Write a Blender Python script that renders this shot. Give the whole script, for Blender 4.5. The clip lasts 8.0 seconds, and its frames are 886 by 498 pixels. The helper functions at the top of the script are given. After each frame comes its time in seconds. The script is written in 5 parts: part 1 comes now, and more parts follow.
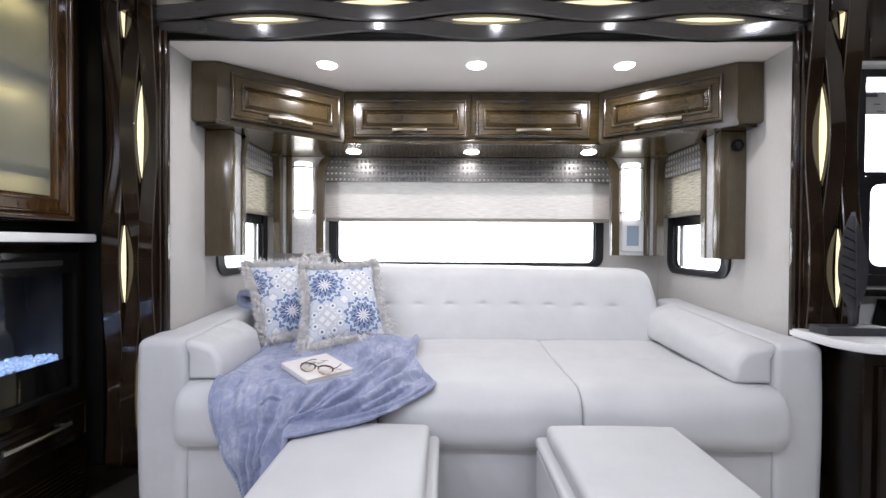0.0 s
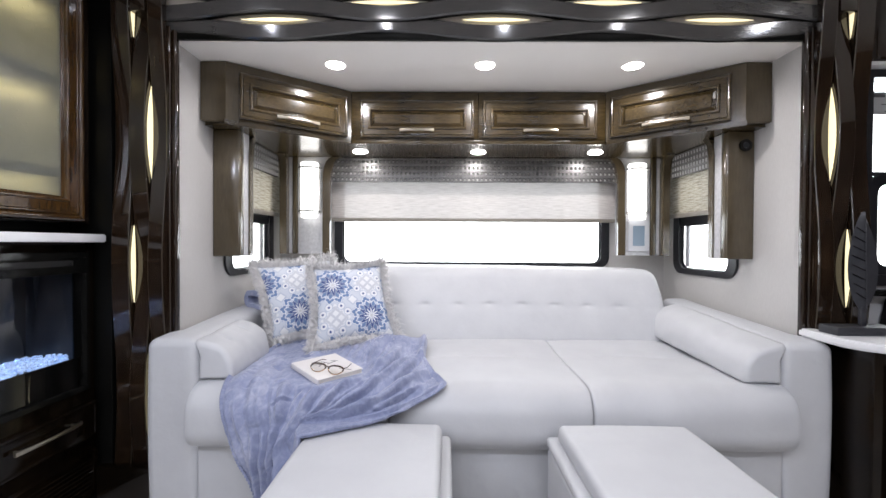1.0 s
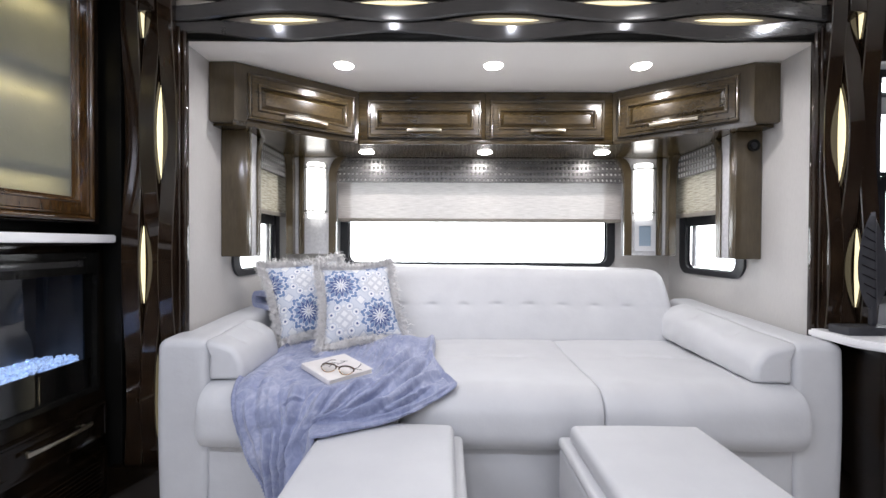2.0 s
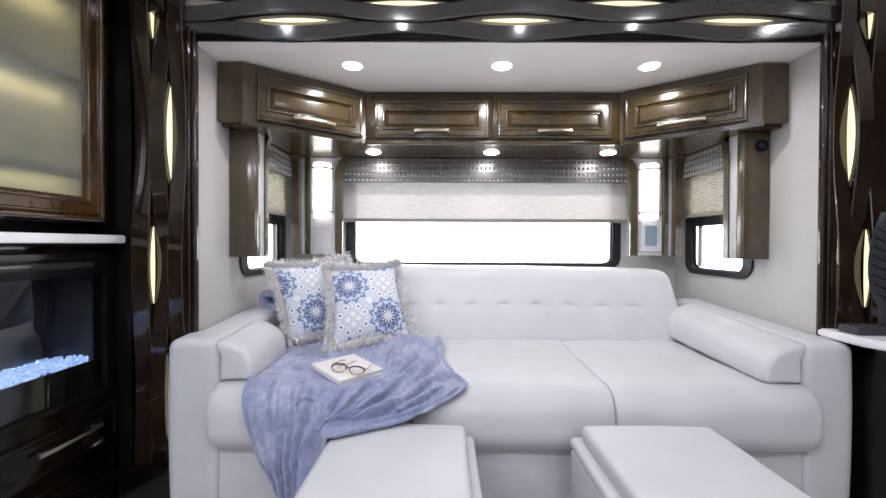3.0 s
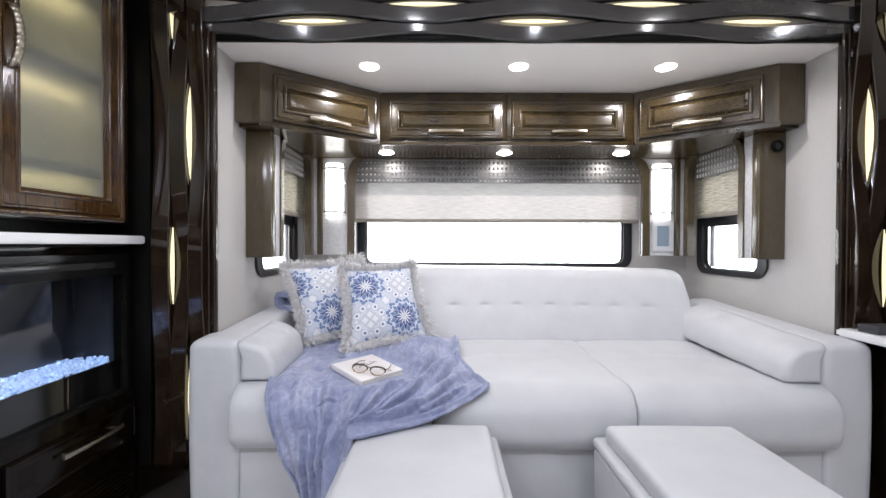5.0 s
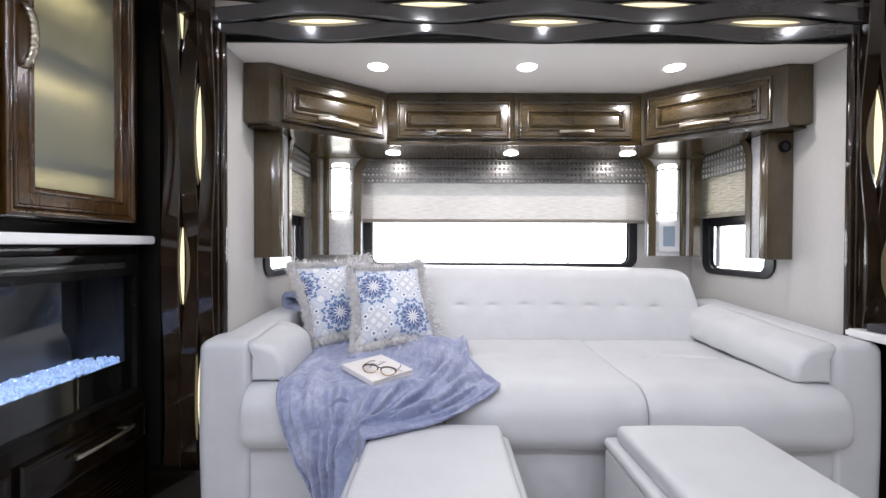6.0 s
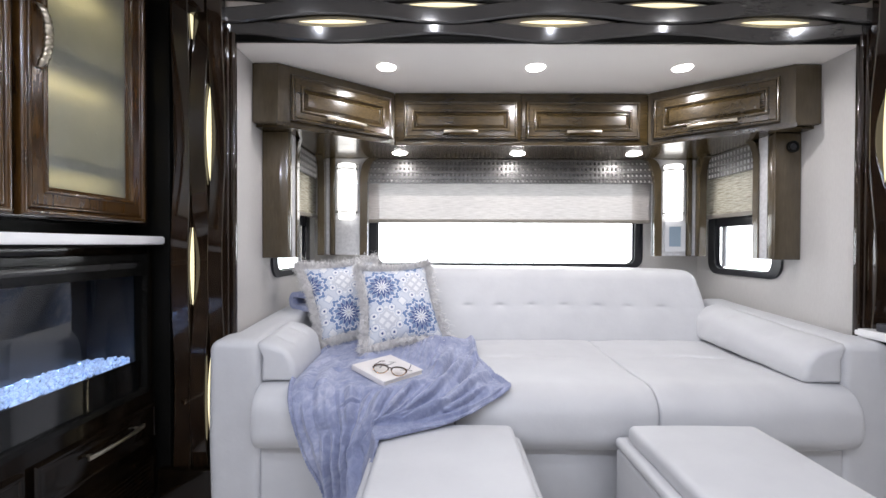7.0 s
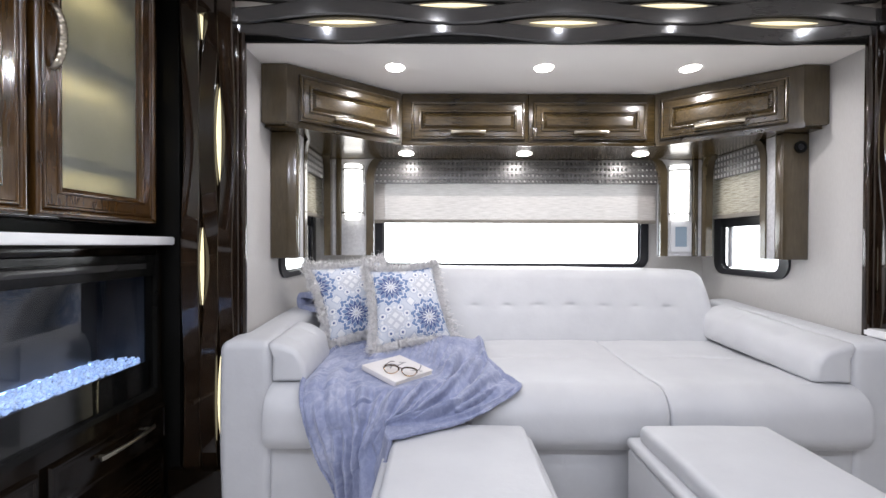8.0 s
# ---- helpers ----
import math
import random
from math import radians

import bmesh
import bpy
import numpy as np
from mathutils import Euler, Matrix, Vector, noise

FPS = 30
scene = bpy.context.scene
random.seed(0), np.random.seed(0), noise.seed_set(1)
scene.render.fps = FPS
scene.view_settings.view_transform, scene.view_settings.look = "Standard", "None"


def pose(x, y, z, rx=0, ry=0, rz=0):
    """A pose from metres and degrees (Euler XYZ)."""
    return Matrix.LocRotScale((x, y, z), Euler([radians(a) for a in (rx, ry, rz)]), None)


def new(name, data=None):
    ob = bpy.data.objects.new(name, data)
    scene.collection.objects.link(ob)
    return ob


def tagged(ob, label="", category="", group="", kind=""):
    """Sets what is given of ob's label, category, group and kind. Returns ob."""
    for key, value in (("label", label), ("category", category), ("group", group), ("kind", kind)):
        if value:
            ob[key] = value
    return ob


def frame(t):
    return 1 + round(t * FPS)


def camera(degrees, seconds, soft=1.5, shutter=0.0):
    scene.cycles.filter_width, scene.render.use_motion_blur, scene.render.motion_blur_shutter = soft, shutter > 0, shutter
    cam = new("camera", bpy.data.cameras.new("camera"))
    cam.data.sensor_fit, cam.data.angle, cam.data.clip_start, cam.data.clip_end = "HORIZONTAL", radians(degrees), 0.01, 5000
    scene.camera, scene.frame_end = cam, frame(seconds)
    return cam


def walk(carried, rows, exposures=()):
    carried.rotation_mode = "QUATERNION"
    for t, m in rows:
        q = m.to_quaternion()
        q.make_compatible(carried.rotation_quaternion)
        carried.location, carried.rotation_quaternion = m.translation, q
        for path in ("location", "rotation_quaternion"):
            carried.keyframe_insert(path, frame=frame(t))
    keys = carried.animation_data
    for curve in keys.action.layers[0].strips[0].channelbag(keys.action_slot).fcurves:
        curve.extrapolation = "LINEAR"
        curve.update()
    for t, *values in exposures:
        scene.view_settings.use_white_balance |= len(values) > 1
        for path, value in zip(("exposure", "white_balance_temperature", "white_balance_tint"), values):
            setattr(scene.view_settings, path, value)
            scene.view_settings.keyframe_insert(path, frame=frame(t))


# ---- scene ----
cam = camera(93.0, 8.0)
METRES, EYE, TILT, LEAN, TURN = 0.32, 1.02, 0.0, 0.0, 0.5
ROWS = [
    (0.0, 0.0, 0.0, 0.0, 0.0, -0.68, -0.33),
    (0.5, -0.0626, -0.0002, -0.0015, -0.03, -0.66, -0.33),
    (1.0, -0.1228, -0.0021, -0.0011, -0.05, -0.67, -0.32),
    (1.5, -0.184, -0.0033, 0.0007, -0.07, -0.67, -0.3),
    (3.0, -0.3718, -0.0042, 0.0035, -0.16, -0.66, -0.25),
    (3.5, -0.4337, -0.0054, 0.0045, -0.19, -0.66, -0.24),
    (4.0, -0.4968, -0.006, 0.0023, -0.22, -0.63, -0.24),
    (4.5, -0.5583, -0.0072, 0.003, -0.25, -0.62, -0.22),
    (6.0, -0.749, -0.0131, 0.0068, -0.37, -0.62, -0.2),
    (6.5, -0.8111, -0.0146, 0.0074, -0.4, -0.61, -0.2),
    (7.0, -0.8742, -0.0153, 0.0084, -0.43, -0.61, -0.2),
    (7.5, -0.937, -0.016, 0.0082, -0.46, -0.59, -0.18),
    (8.0, -0.9996, -0.0162, 0.008, -0.49, -0.57, -0.17),
]
walk(cam, [(t, pose(0, 0, EYE, TILT, LEAN, TURN) @ pose(METRES * x, METRES * y, METRES * z, 90 + pitch, roll, yaw)) for t, x, y, z, yaw, pitch, roll in ROWS])

# ---- world and lamps ----
world = bpy.data.worlds.new("world")
scene.world = world
world.use_nodes = True
world.node_tree.nodes["Background"].inputs[0].default_value = (0.92, 0.96, 1.0, 1)
world.node_tree.nodes["Background"].inputs[1].default_value = 6.0
scene.view_settings.exposure = 0.09

CX = 0.123                      # middle of the slide-out
XL, XR = CX - 1.238, CX + 1.238  # its side walls
YF, YB = 1.66, 2.72             # its opening and back wall
ZC = 1.813                      # its ceiling
ZR = 2.13                       # main ceiling
WARM, COOL = (1.0, 0.95, 0.97), (0.82, 0.858, 1.0)


def spot(name, at, power, size=172, radius=0.014, colour=WARM, blend=0.35):
    d = bpy.data.lights.new(name, "SPOT")
    d.energy, d.spot_size, d.spot_blend, d.shadow_soft_size, d.color = power, radians(size), blend, radius, colour
    ob = new(name, d)
    ob.matrix_world = pose(*at)
    return ob


SLIDE_LIGHTS = [(-0.537, 1.877), (CX + 0.005, 1.877), (0.783, 1.877)]
SOFFIT_LIGHTS = [(-0.529, 2.38), (0.138, 2.38), (0.797, 2.38)]
# y 1.15 shows in the header's reflections; rear two rows are unseen, added fill
ROOM_AND_FILL_LIGHTS = [(x, 1.15) for x in (-0.92, -0.33, 0.27, 0.84, 1.55)] + [(x, y) for y in (0.1, -0.6) for x in (-1.6, -0.95, -0.33, 0.27, 0.84, 1.55)]
for x, y in SLIDE_LIGHTS:
    spot("downlight_lamp", (x, y, ZC - 0.012), 6.7)
for x, y in SOFFIT_LIGHTS:
    spot("soffit_lamp", (x, y, 1.5325), 2.1, radius=0.004)
# added rows do most of the lighting; west lamps raised, east ones lowered
for x, y in ROOM_AND_FILL_LIGHTS:
    spot("room_and_fill_lamp", (x, y, ZR - 0.012), {1.15: 1.4, 0.1: 4.8, -0.6: 20.5}[y] * (0.48 if x > 0.8 else 1.45 if x < -0.8 else 1.0), 168, 0.014, COOL)


# ---- materials ----
def mat(name, colour, rough=0.5, metal=0.0, coat=0.0, spec=0.5):
    m = bpy.data.materials.new(name)
    m.use_nodes = True
    b = m.node_tree.nodes["Principled BSDF"]
    b.inputs["Base Color"].default_value = (*colour, 1)
    b.inputs["Roughness"].default_value = rough
    b.inputs["Metallic"].default_value = metal
    b.inputs["Coat Weight"].default_value = coat
    b.inputs["Coat Roughness"].default_value = 0.09
    b.inputs["Specular IOR Level"].default_value = spec
    return m


def nd(m, kind, **sets):
    n = m.node_tree.nodes.new(kind)
    for k, v in sets.items():
        if k in n.inputs:
            n.inputs[k].default_value = v
    return n


def link(m, a, b):
    m.node_tree.links.new(a, b)


def bsdf(m):
    return m.node_tree.nodes["Principled BSDF"]


def coords(m, scale=(1, 1, 1), rot=(0, 0, 0), which="Object"):
    tc, mp = nd(m, "ShaderNodeTexCoord"), nd(m, "ShaderNodeMapping")
    mp.inputs["Scale"].default_value, mp.inputs["Rotation"].default_value = scale, rot
    link(m, tc.outputs[which], mp.inputs["Vector"])
    return mp.outputs[0]


def ramp(m, src, stops):
    r = nd(m, "ShaderNodeValToRGB")
    while len(r.color_ramp.elements) < len(stops):
        r.color_ramp.elements.new(0.5)
    for e, (p, c) in zip(r.color_ramp.elements, stops):
        e.position, e.color = p, (*c, 1)
    link(m, src, r.inputs[0])
    return r.outputs[0]


def bump(m, src, strength, distance=0.002):
    b = nd(m, "ShaderNodeBump")
    b.inputs["Strength"].default_value, b.inputs["Distance"].default_value = strength, distance
    link(m, src, b.inputs["Height"])
    link(m, b.outputs[0], bsdf(m).inputs["Normal"])
    return b


def noise_tex(m, vec, scale, detail=4.0, rough=0.55):
    n = nd(m, "ShaderNodeTexNoise", Scale=scale, Detail=detail, Roughness=rough)
    link(m, vec, n.inputs["Vector"])
    return n.outputs[0]


def wood(name, dark, mid, light, stretch, rough=0.17, coat=1.0):
    """Stained wood with long grain; stretch gives the grain's direction."""
    m = mat(name, mid, rough, 0, coat)
    v = coords(m, stretch)
    fine, broad = noise_tex(m, v, 9, 6, 0.65), noise_tex(m, coords(m), 5, 3)
    mix = nd(m, "ShaderNodeMath")
    mix.operation = "MULTIPLY_ADD"
    mix.inputs[1].default_value, mix.inputs[2].default_value = 0.55, 0.0
    link(m, broad, mix.inputs[0])
    add = nd(m, "ShaderNodeMath")
    link(m, mix.outputs[0], add.inputs[0])
    half = nd(m, "ShaderNodeMath")
    half.operation = "MULTIPLY"
    half.inputs[1].default_value = 0.5
    link(m, fine, half.inputs[0])
    link(m, half.outputs[0], add.inputs[1])
    link(m, ramp(m, add.outputs[0], [(0.36, dark), (0.52, mid), (0.70, light)]), bsdf(m).inputs["Base Color"])
    rr = nd(m, "ShaderNodeMapRange")
    rr.inputs[3].default_value, rr.inputs[4].default_value = rough * 0.7, rough * 1.5
    link(m, broad, rr.inputs[0])
    link(m, rr.outputs[0], bsdf(m).inputs["Roughness"])
    bump(m, fine, 0.006, 0.001)
    return m


def mottled(name, a, b, scale, rough, strength=0.15, fine=220, distance=0.001, coat=0.0):
    m = mat(name, a, rough, 0, coat)
    v = coords(m)
    link(m, ramp(m, noise_tex(m, v, scale, 5), [(0.3, a), (0.7, b)]), bsdf(m).inputs["Base Color"])
    bump(m, noise_tex(m, v, fine, 3), strength, distance)
    return m


def math_range(m, src, lo, hi):
    r = nd(m, "ShaderNodeMapRange")
    r.inputs[3].default_value, r.inputs[4].default_value = lo, hi
    link(m, src, r.inputs[0])
    return r.outputs[0]


def glow(name, colour, strength):
    m = mat(name, colour, 0.4)
    bsdf(m).inputs["Emission Color"].default_value = (*colour, 1)
    bsdf(m).inputs["Emission Strength"].default_value = strength
    return m


BROWN = ((0.018, 0.0122, 0.0046), (0.041, 0.0282, 0.0108), (0.086, 0.058, 0.023))
WALNUT_X = wood("walnut_x", *BROWN, (2, 14, 14), 0.16)
WALNUT_SATIN = wood("walnut_satin", *BROWN, (2, 14, 14), 0.20, 0.45)
WALNUT_Y = wood("walnut_y", *BROWN, (14, 2, 14))
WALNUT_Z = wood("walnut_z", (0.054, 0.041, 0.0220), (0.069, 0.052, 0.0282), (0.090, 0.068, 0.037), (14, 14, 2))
for _w in (WALNUT_X, WALNUT_Y, WALNUT_Z, WALNUT_SATIN):
    bsdf(_w).inputs["Coat Roughness"].default_value = 0.17
    bsdf(_w).inputs["Specular IOR Level"].default_value = 0.2
ESPRESSO = wood("espresso_gloss", (0.0075, 0.0044, 0.0027), (0.0155, 0.0090, 0.0053), (0.034, 0.0195, 0.010), (10, 10, 1.4), 0.09, 1.0)
bsdf(ESPRESSO).inputs["Coat Roughness"].default_value = 0.045
# lighter brown that stands in for the gold highlight on the boards' edges
BOARD_EDGE = wood("board_edge_highlight", (0.013, 0.009, 0.005), (0.024, 0.0165, 0.008), (0.04, 0.027, 0.013), (14, 14, 2), 0.3, 0.3)
bsdf(ESPRESSO).inputs["Specular IOR Level"].default_value = 0.15
# greyer copy for the header: the ceiling's reflection is put into its colour
ESPRESSO_SHEEN_X = wood("espresso_ceiling_sheen_x", (0.030, 0.030, 0.031), (0.036, 0.035, 0.036), (0.044, 0.042, 0.041), (2, 14, 14), 0.14, 1.0)
ESPRESSO_SATIN = wood("espresso_satin", (0.0022, 0.0015, 0.001), (0.0052, 0.0033, 0.0019), (0.014, 0.0080, 0.0036), (14, 2, 14), 0.11, 0.0)
bsdf(ESPRESSO_SATIN).inputs["Specular IOR Level"].default_value = 0.26
CHERRY = wood("red_brown_wood", (0.022, 0.0095, 0.003), (0.055, 0.0265, 0.0072), (0.102, 0.051, 0.0145), (9, 9, 1.2), 0.16, 1.0)
bsdf(CHERRY).inputs["Coat Roughness"].default_value = 0.15
for _w in (CHERRY, ESPRESSO, ESPRESSO_SHEEN_X):            # filled, polished lacquer shows no relief
    _w.node_tree.links.remove(bsdf(_w).inputs["Normal"].links[0])
bsdf(CHERRY).inputs["Specular IOR Level"].default_value = 0.2
LEATHER = mottled("white_leather", (0.560, 0.568, 0.588), (0.610, 0.618, 0.635), 6, 0.44, 0.12, 420, 0.0006)
VINYL = mottled("ivory_wall_vinyl", (0.57, 0.557, 0.54), (0.63, 0.617, 0.60), 4, 0.6, 0.10, 160, 0.0008)
_v = coords(VINYL, (330, 330, 40))                 # woven look: fine upright threads
_n = noise_tex(VINYL, _v, 1.0, 4, 0.7)
link(VINYL, ramp(VINYL, _n, [(0.32, (0.50, 0.487, 0.470)), (0.68, (0.55, 0.537, 0.520))]), bsdf(VINYL).inputs["Base Color"])
bump(VINYL, _n, 0.06, 0.001)
CEILING = mottled("ivory_ceiling_vinyl", (0.90, 0.86, 0.81), (0.93, 0.89, 0.84), 3, 0.55, 0.08, 160, 0.0008)
CABWALL = mottled("dark_brown_wall", (0.085, 0.066, 0.055), (0.12, 0.094, 0.080), 3, 0.6)
ROOMWALL = mottled("warm_grey_wall", (0.46, 0.43, 0.39), (0.52, 0.485, 0.44), 3, 0.6)
FLOORTILE = mottled("polished_floor", (0.74, 0.72, 0.69), (0.82, 0.80, 0.77), 2.5, 0.25)
GREYWALL = mottled("light_grey_panel", (0.62, 0.62, 0.63), (0.68, 0.68, 0.69), 5, 0.5)
PAD = mottled("silver_grey_fabric", (0.46, 0.46, 0.47), (0.62, 0.62, 0.63), 60, 0.65, 0.3, 500, 0.001)
COUNTER = mottled("white_solid_surface", (0.78, 0.78, 0.79), (0.83, 0.83, 0.84), 8, 0.25, 0.02)
BLACKFRAME = mat("black_window_frame", (0.012, 0.013, 0.017), 0.3)
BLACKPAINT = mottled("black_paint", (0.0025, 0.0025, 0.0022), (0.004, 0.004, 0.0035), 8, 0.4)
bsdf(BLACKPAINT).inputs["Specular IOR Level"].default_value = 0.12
BLACKTRIM = mottled("satin_black_bezel", (0.005, 0.005, 0.0045), (0.008, 0.008, 0.0075), 8, 0.14)
bsdf(BLACKTRIM).inputs["Specular IOR Level"].default_value = 0.18
NICKEL = mat("brushed_nickel", (0.46, 0.42, 0.34), 0.32, 1.0)
SATIN_SILVER = mat("satin_silver", (0.58, 0.58, 0.57), 0.36, 0.5)
CHROME = mat("chrome", (0.8, 0.8, 0.8), 0.08, 1.0)
PEWTER = mottled("pewter_metal", (0.150, 0.147, 0.145), (0.195, 0.192, 0.190), 20, 0.36)
bsdf(PEWTER).inputs["Metallic"].default_value = 0.7
RAIL = mottled("taupe_rail", (0.22, 0.20, 0.17), (0.26, 0.235, 0.20), 20, 0.4)
HOLE = mat("dark_recess", (0.03, 0.03, 0.03), 0.2)
LAMP = glow("lamp_lens", (1.0, 0.96, 0.93), 20.0)
SCONCE = glow("sconce_glass", (1.0, 0.98, 0.95), 3.2)
FIRELED = glow("blue_led", (0.32, 0.52, 1.0), 7.0)
FIREBOX = mottled("smoked_liner", (0.020, 0.022, 0.026), (0.030, 0.032, 0.036), 12, 0.35)
STEEL = mat("dark_steel", (0.22, 0.22, 0.22), 0.35, 0.6)
AMBER = glow("amber_light_panel", (1.0, 0.88, 0.56), 1.0)
SHELFLIGHT = glow("shelf_light", (1.0, 0.81, 0.42), 2.1)
GREYSTONE = mottled("dark_grey_resin", (0.022, 0.023, 0.028), (0.036, 0.037, 0.044), 30, 0.5)
PLASTIC = mat("grey_plastic", (0.55, 0.56, 0.58), 0.4)
SCREEN = mat("blue_grey_screen", (0.24, 0.31, 0.38), 0.15)
PAPER = mottled("page_paper", (0.75, 0.70, 0.60), (0.82, 0.78, 0.68), 90, 0.8)
COVER = mottled("pale_book_cover", (0.76, 0.73, 0.71), (0.82, 0.79, 0.78), 20, 0.45)
GOLD = mat("gold_wire", (0.75, 0.50, 0.30), 0.2, 1.0)
TORTOISE = mottled("tortoiseshell", (0.012, 0.008, 0.006), (0.09, 0.04, 0.015), 120, 0.15)
STICKER = mat("grey_sticker", (0.45, 0.46, 0.48), 0.5)
INK = mat("dark_print", (0.08, 0.08, 0.09), 0.6)


def clear_glass(name, rough=0.0, tint=(1, 1, 1)):
    m = mat(name, tint, rough)
    bsdf(m).inputs["Transmission Weight"].default_value = 1.0
    bsdf(m).inputs["IOR"].default_value = 1.45
    return m


PANE = clear_glass("window_glass")
FIREGLASS = clear_glass("dark_fire_glass", 0.0, (0.72, 0.74, 0.76))
bsdf(FIREGLASS).inputs["IOR"].default_value = 1.52
CRYSTAL = mat("clear_crystal", (0.62, 0.76, 1.0), 0.08)
bsdf(CRYSTAL).inputs["Emission Color"].default_value = (0.35, 0.55, 1.0, 1)
bsdf(CRYSTAL).inputs["Emission Strength"].default_value = 0.5
_g = nd(CRYSTAL, "ShaderNodeNewGeometry")
link(CRYSTAL, math_range(CRYSTAL, _g.outputs["Random Per Island"], 0.02, 0.80), bsdf(CRYSTAL).inputs["Emission Strength"])

# seeded glass of the display cabinet, lit from inside
SEEDED = mat("seeded_glass", (0.70, 0.715, 0.60), 0.2)
bsdf(SEEDED).inputs["Transmission Weight"].default_value = 0.86
_v = coords(SEEDED, (16, 16, 3.5))                  # drawn glass: upright ripples
_n = noise_tex(SEEDED, _v, 3.0, 3, 0.5)
_n.node.inputs["Distortion"].default_value = 0.6
link(SEEDED, ramp(SEEDED, noise_tex(SEEDED, coords(SEEDED), 9, 5), [(0.3, (0.65, 0.68, 0.60)), (0.7, (0.74, 0.77, 0.69))]), bsdf(SEEDED).inputs["Base Color"])
link(SEEDED, math_range(SEEDED, _n, 0.27, 0.38), bsdf(SEEDED).inputs["Roughness"])
_seed = nd(SEEDED, "ShaderNodeTexVoronoi", Scale=55.0)
link(SEEDED, coords(SEEDED), _seed.inputs["Vector"])
_drop = nd(SEEDED, "ShaderNodeMapRange")            # small round bubbles
_drop.inputs[1].default_value, _drop.inputs[2].default_value, _drop.inputs[3].default_value, _drop.inputs[4].default_value = 0.08, 0.22, 0.5, 0.0
link(SEEDED, _seed.outputs["Distance"], _drop.inputs[0])
_hgt = nd(SEEDED, "ShaderNodeMath")
_hgt.operation = "MULTIPLY_ADD"
_hgt.inputs[1].default_value = 0.4
link(SEEDED, _n, _hgt.inputs[0])
link(SEEDED, _drop.outputs[0], _hgt.inputs[2])
bump(SEEDED, _hgt.outputs[0], 0.4, 0.002)

# woven roller shade: horizontal threads, lets the daylight glow through
SHADE = mat("woven_shade", (0.5, 0.47, 0.42), 0.8)
_v = coords(SHADE, (7, 7, 105))
_n = noise_tex(SHADE, _v, 2.0, 4, 0.62)
_c = ramp(SHADE, _n, [(0.34, (0.43, 0.40, 0.375)), (0.5, (0.535, 0.50, 0.472)), (0.66, (0.61, 0.578, 0.552))])
link(SHADE, _c, bsdf(SHADE).inputs["Base Color"])
_tr, _mx = nd(SHADE, "ShaderNodeBsdfTranslucent"), nd(SHADE, "ShaderNodeMixShader")
_mx.name, _mx.inputs[0].default_value = "glow_through", 0.13
link(SHADE, _c, _tr.inputs[0])
link(SHADE, bsdf(SHADE).outputs[0], _mx.inputs[1])
link(SHADE, _tr.outputs[0], _mx.inputs[2])
_cl, _my = nd(SHADE, "ShaderNodeBsdfTransparent"), nd(SHADE, "ShaderNodeMixShader")
_my.name, _my.inputs[0].default_value = "open_weave", 0.038          # pinholes between the threads
link(SHADE, _mx.outputs[0], _my.inputs[1])
link(SHADE, _cl.outputs[0], _my.inputs[2])
link(SHADE, _my.outputs[0], SHADE.node_tree.nodes["Material Output"].inputs[0])

# the side windows' shades: the same cloth, with their dimmer light put into the colour
SHADE_DIMMED = SHADE.copy()
SHADE_DIMMED.name = "side_shade_dimmed"
SHADE_DIMMED.node_tree.nodes["glow_through"].inputs[0].default_value = 0.16
SHADE_DIMMED.node_tree.nodes["open_weave"].inputs[0].default_value = 0.008
for _k in SHADE_DIMMED.node_tree.nodes:
    if _k.type == "VALTORGB":
        for _e, _c in zip(_k.color_ramp.elements, ((0.20, 0.18, 0.13), (0.42, 0.39, 0.31), (0.60, 0.57, 0.48))):
            _e.color = (*_c, 1)

# plush throw: soft pile with crushed lighter and darker patches
PLUSH = mat("periwinkle_plush", (0.28, 0.33, 0.60), 0.85)
_v = coords(PLUSH)
_pn = noise_tex(PLUSH, _v, 8, 4, 0.6)
_pn.node.inputs["Distortion"].default_value = 0.35
_pm = noise_tex(PLUSH, coords(PLUSH, (2.2, 1.0, 1.6), (0, 0, 0.6)), 21, 3, 0.6)      # brushed smears of the pile
_pm.node.inputs["Distortion"].default_value = 0.8
_ps = nd(PLUSH, "ShaderNodeMath")
_ps.operation = "MULTIPLY_ADD"
_ps.inputs[1].default_value, _ps.inputs[2].default_value = 0.62, -0.06
link(PLUSH, _pn, _ps.inputs[0])
_pt = nd(PLUSH, "ShaderNodeMath")
_pt.operation = "MULTIPLY_ADD"
_pt.inputs[1].default_value = 0.48
link(PLUSH, _pm, _pt.inputs[0])
link(PLUSH, _ps.outputs[0], _pt.inputs[2])
link(PLUSH, ramp(PLUSH, _pt.outputs[0], [(0.38, (0.235, 0.268, 0.410)), (0.50, (0.300, 0.332, 0.478)), (0.58, (0.365, 0.394, 0.532)), (0.66, (0.46, 0.482, 0.605))]), bsdf(PLUSH).inputs["Base Color"])
bsdf(PLUSH).inputs["Sheen Weight"].default_value = 0.35
bsdf(PLUSH).inputs["Sheen Roughness"].default_value = 0.4
bump(PLUSH, noise_tex(PLUSH, _v, 300, 3), 0.35, 0.002)
_b2 = nd(PLUSH, "ShaderNodeBump", Strength=0.35, Distance=0.010)
_cr = noise_tex(PLUSH, _v, 26, 3, 0.5)
_cr.node.inputs["Distortion"].default_value = 1.6
link(PLUSH, _cr, _b2.inputs["Height"])
link(PLUSH, bsdf(PLUSH).inputs["Normal"].links[0].from_socket, _b2.inputs["Normal"])
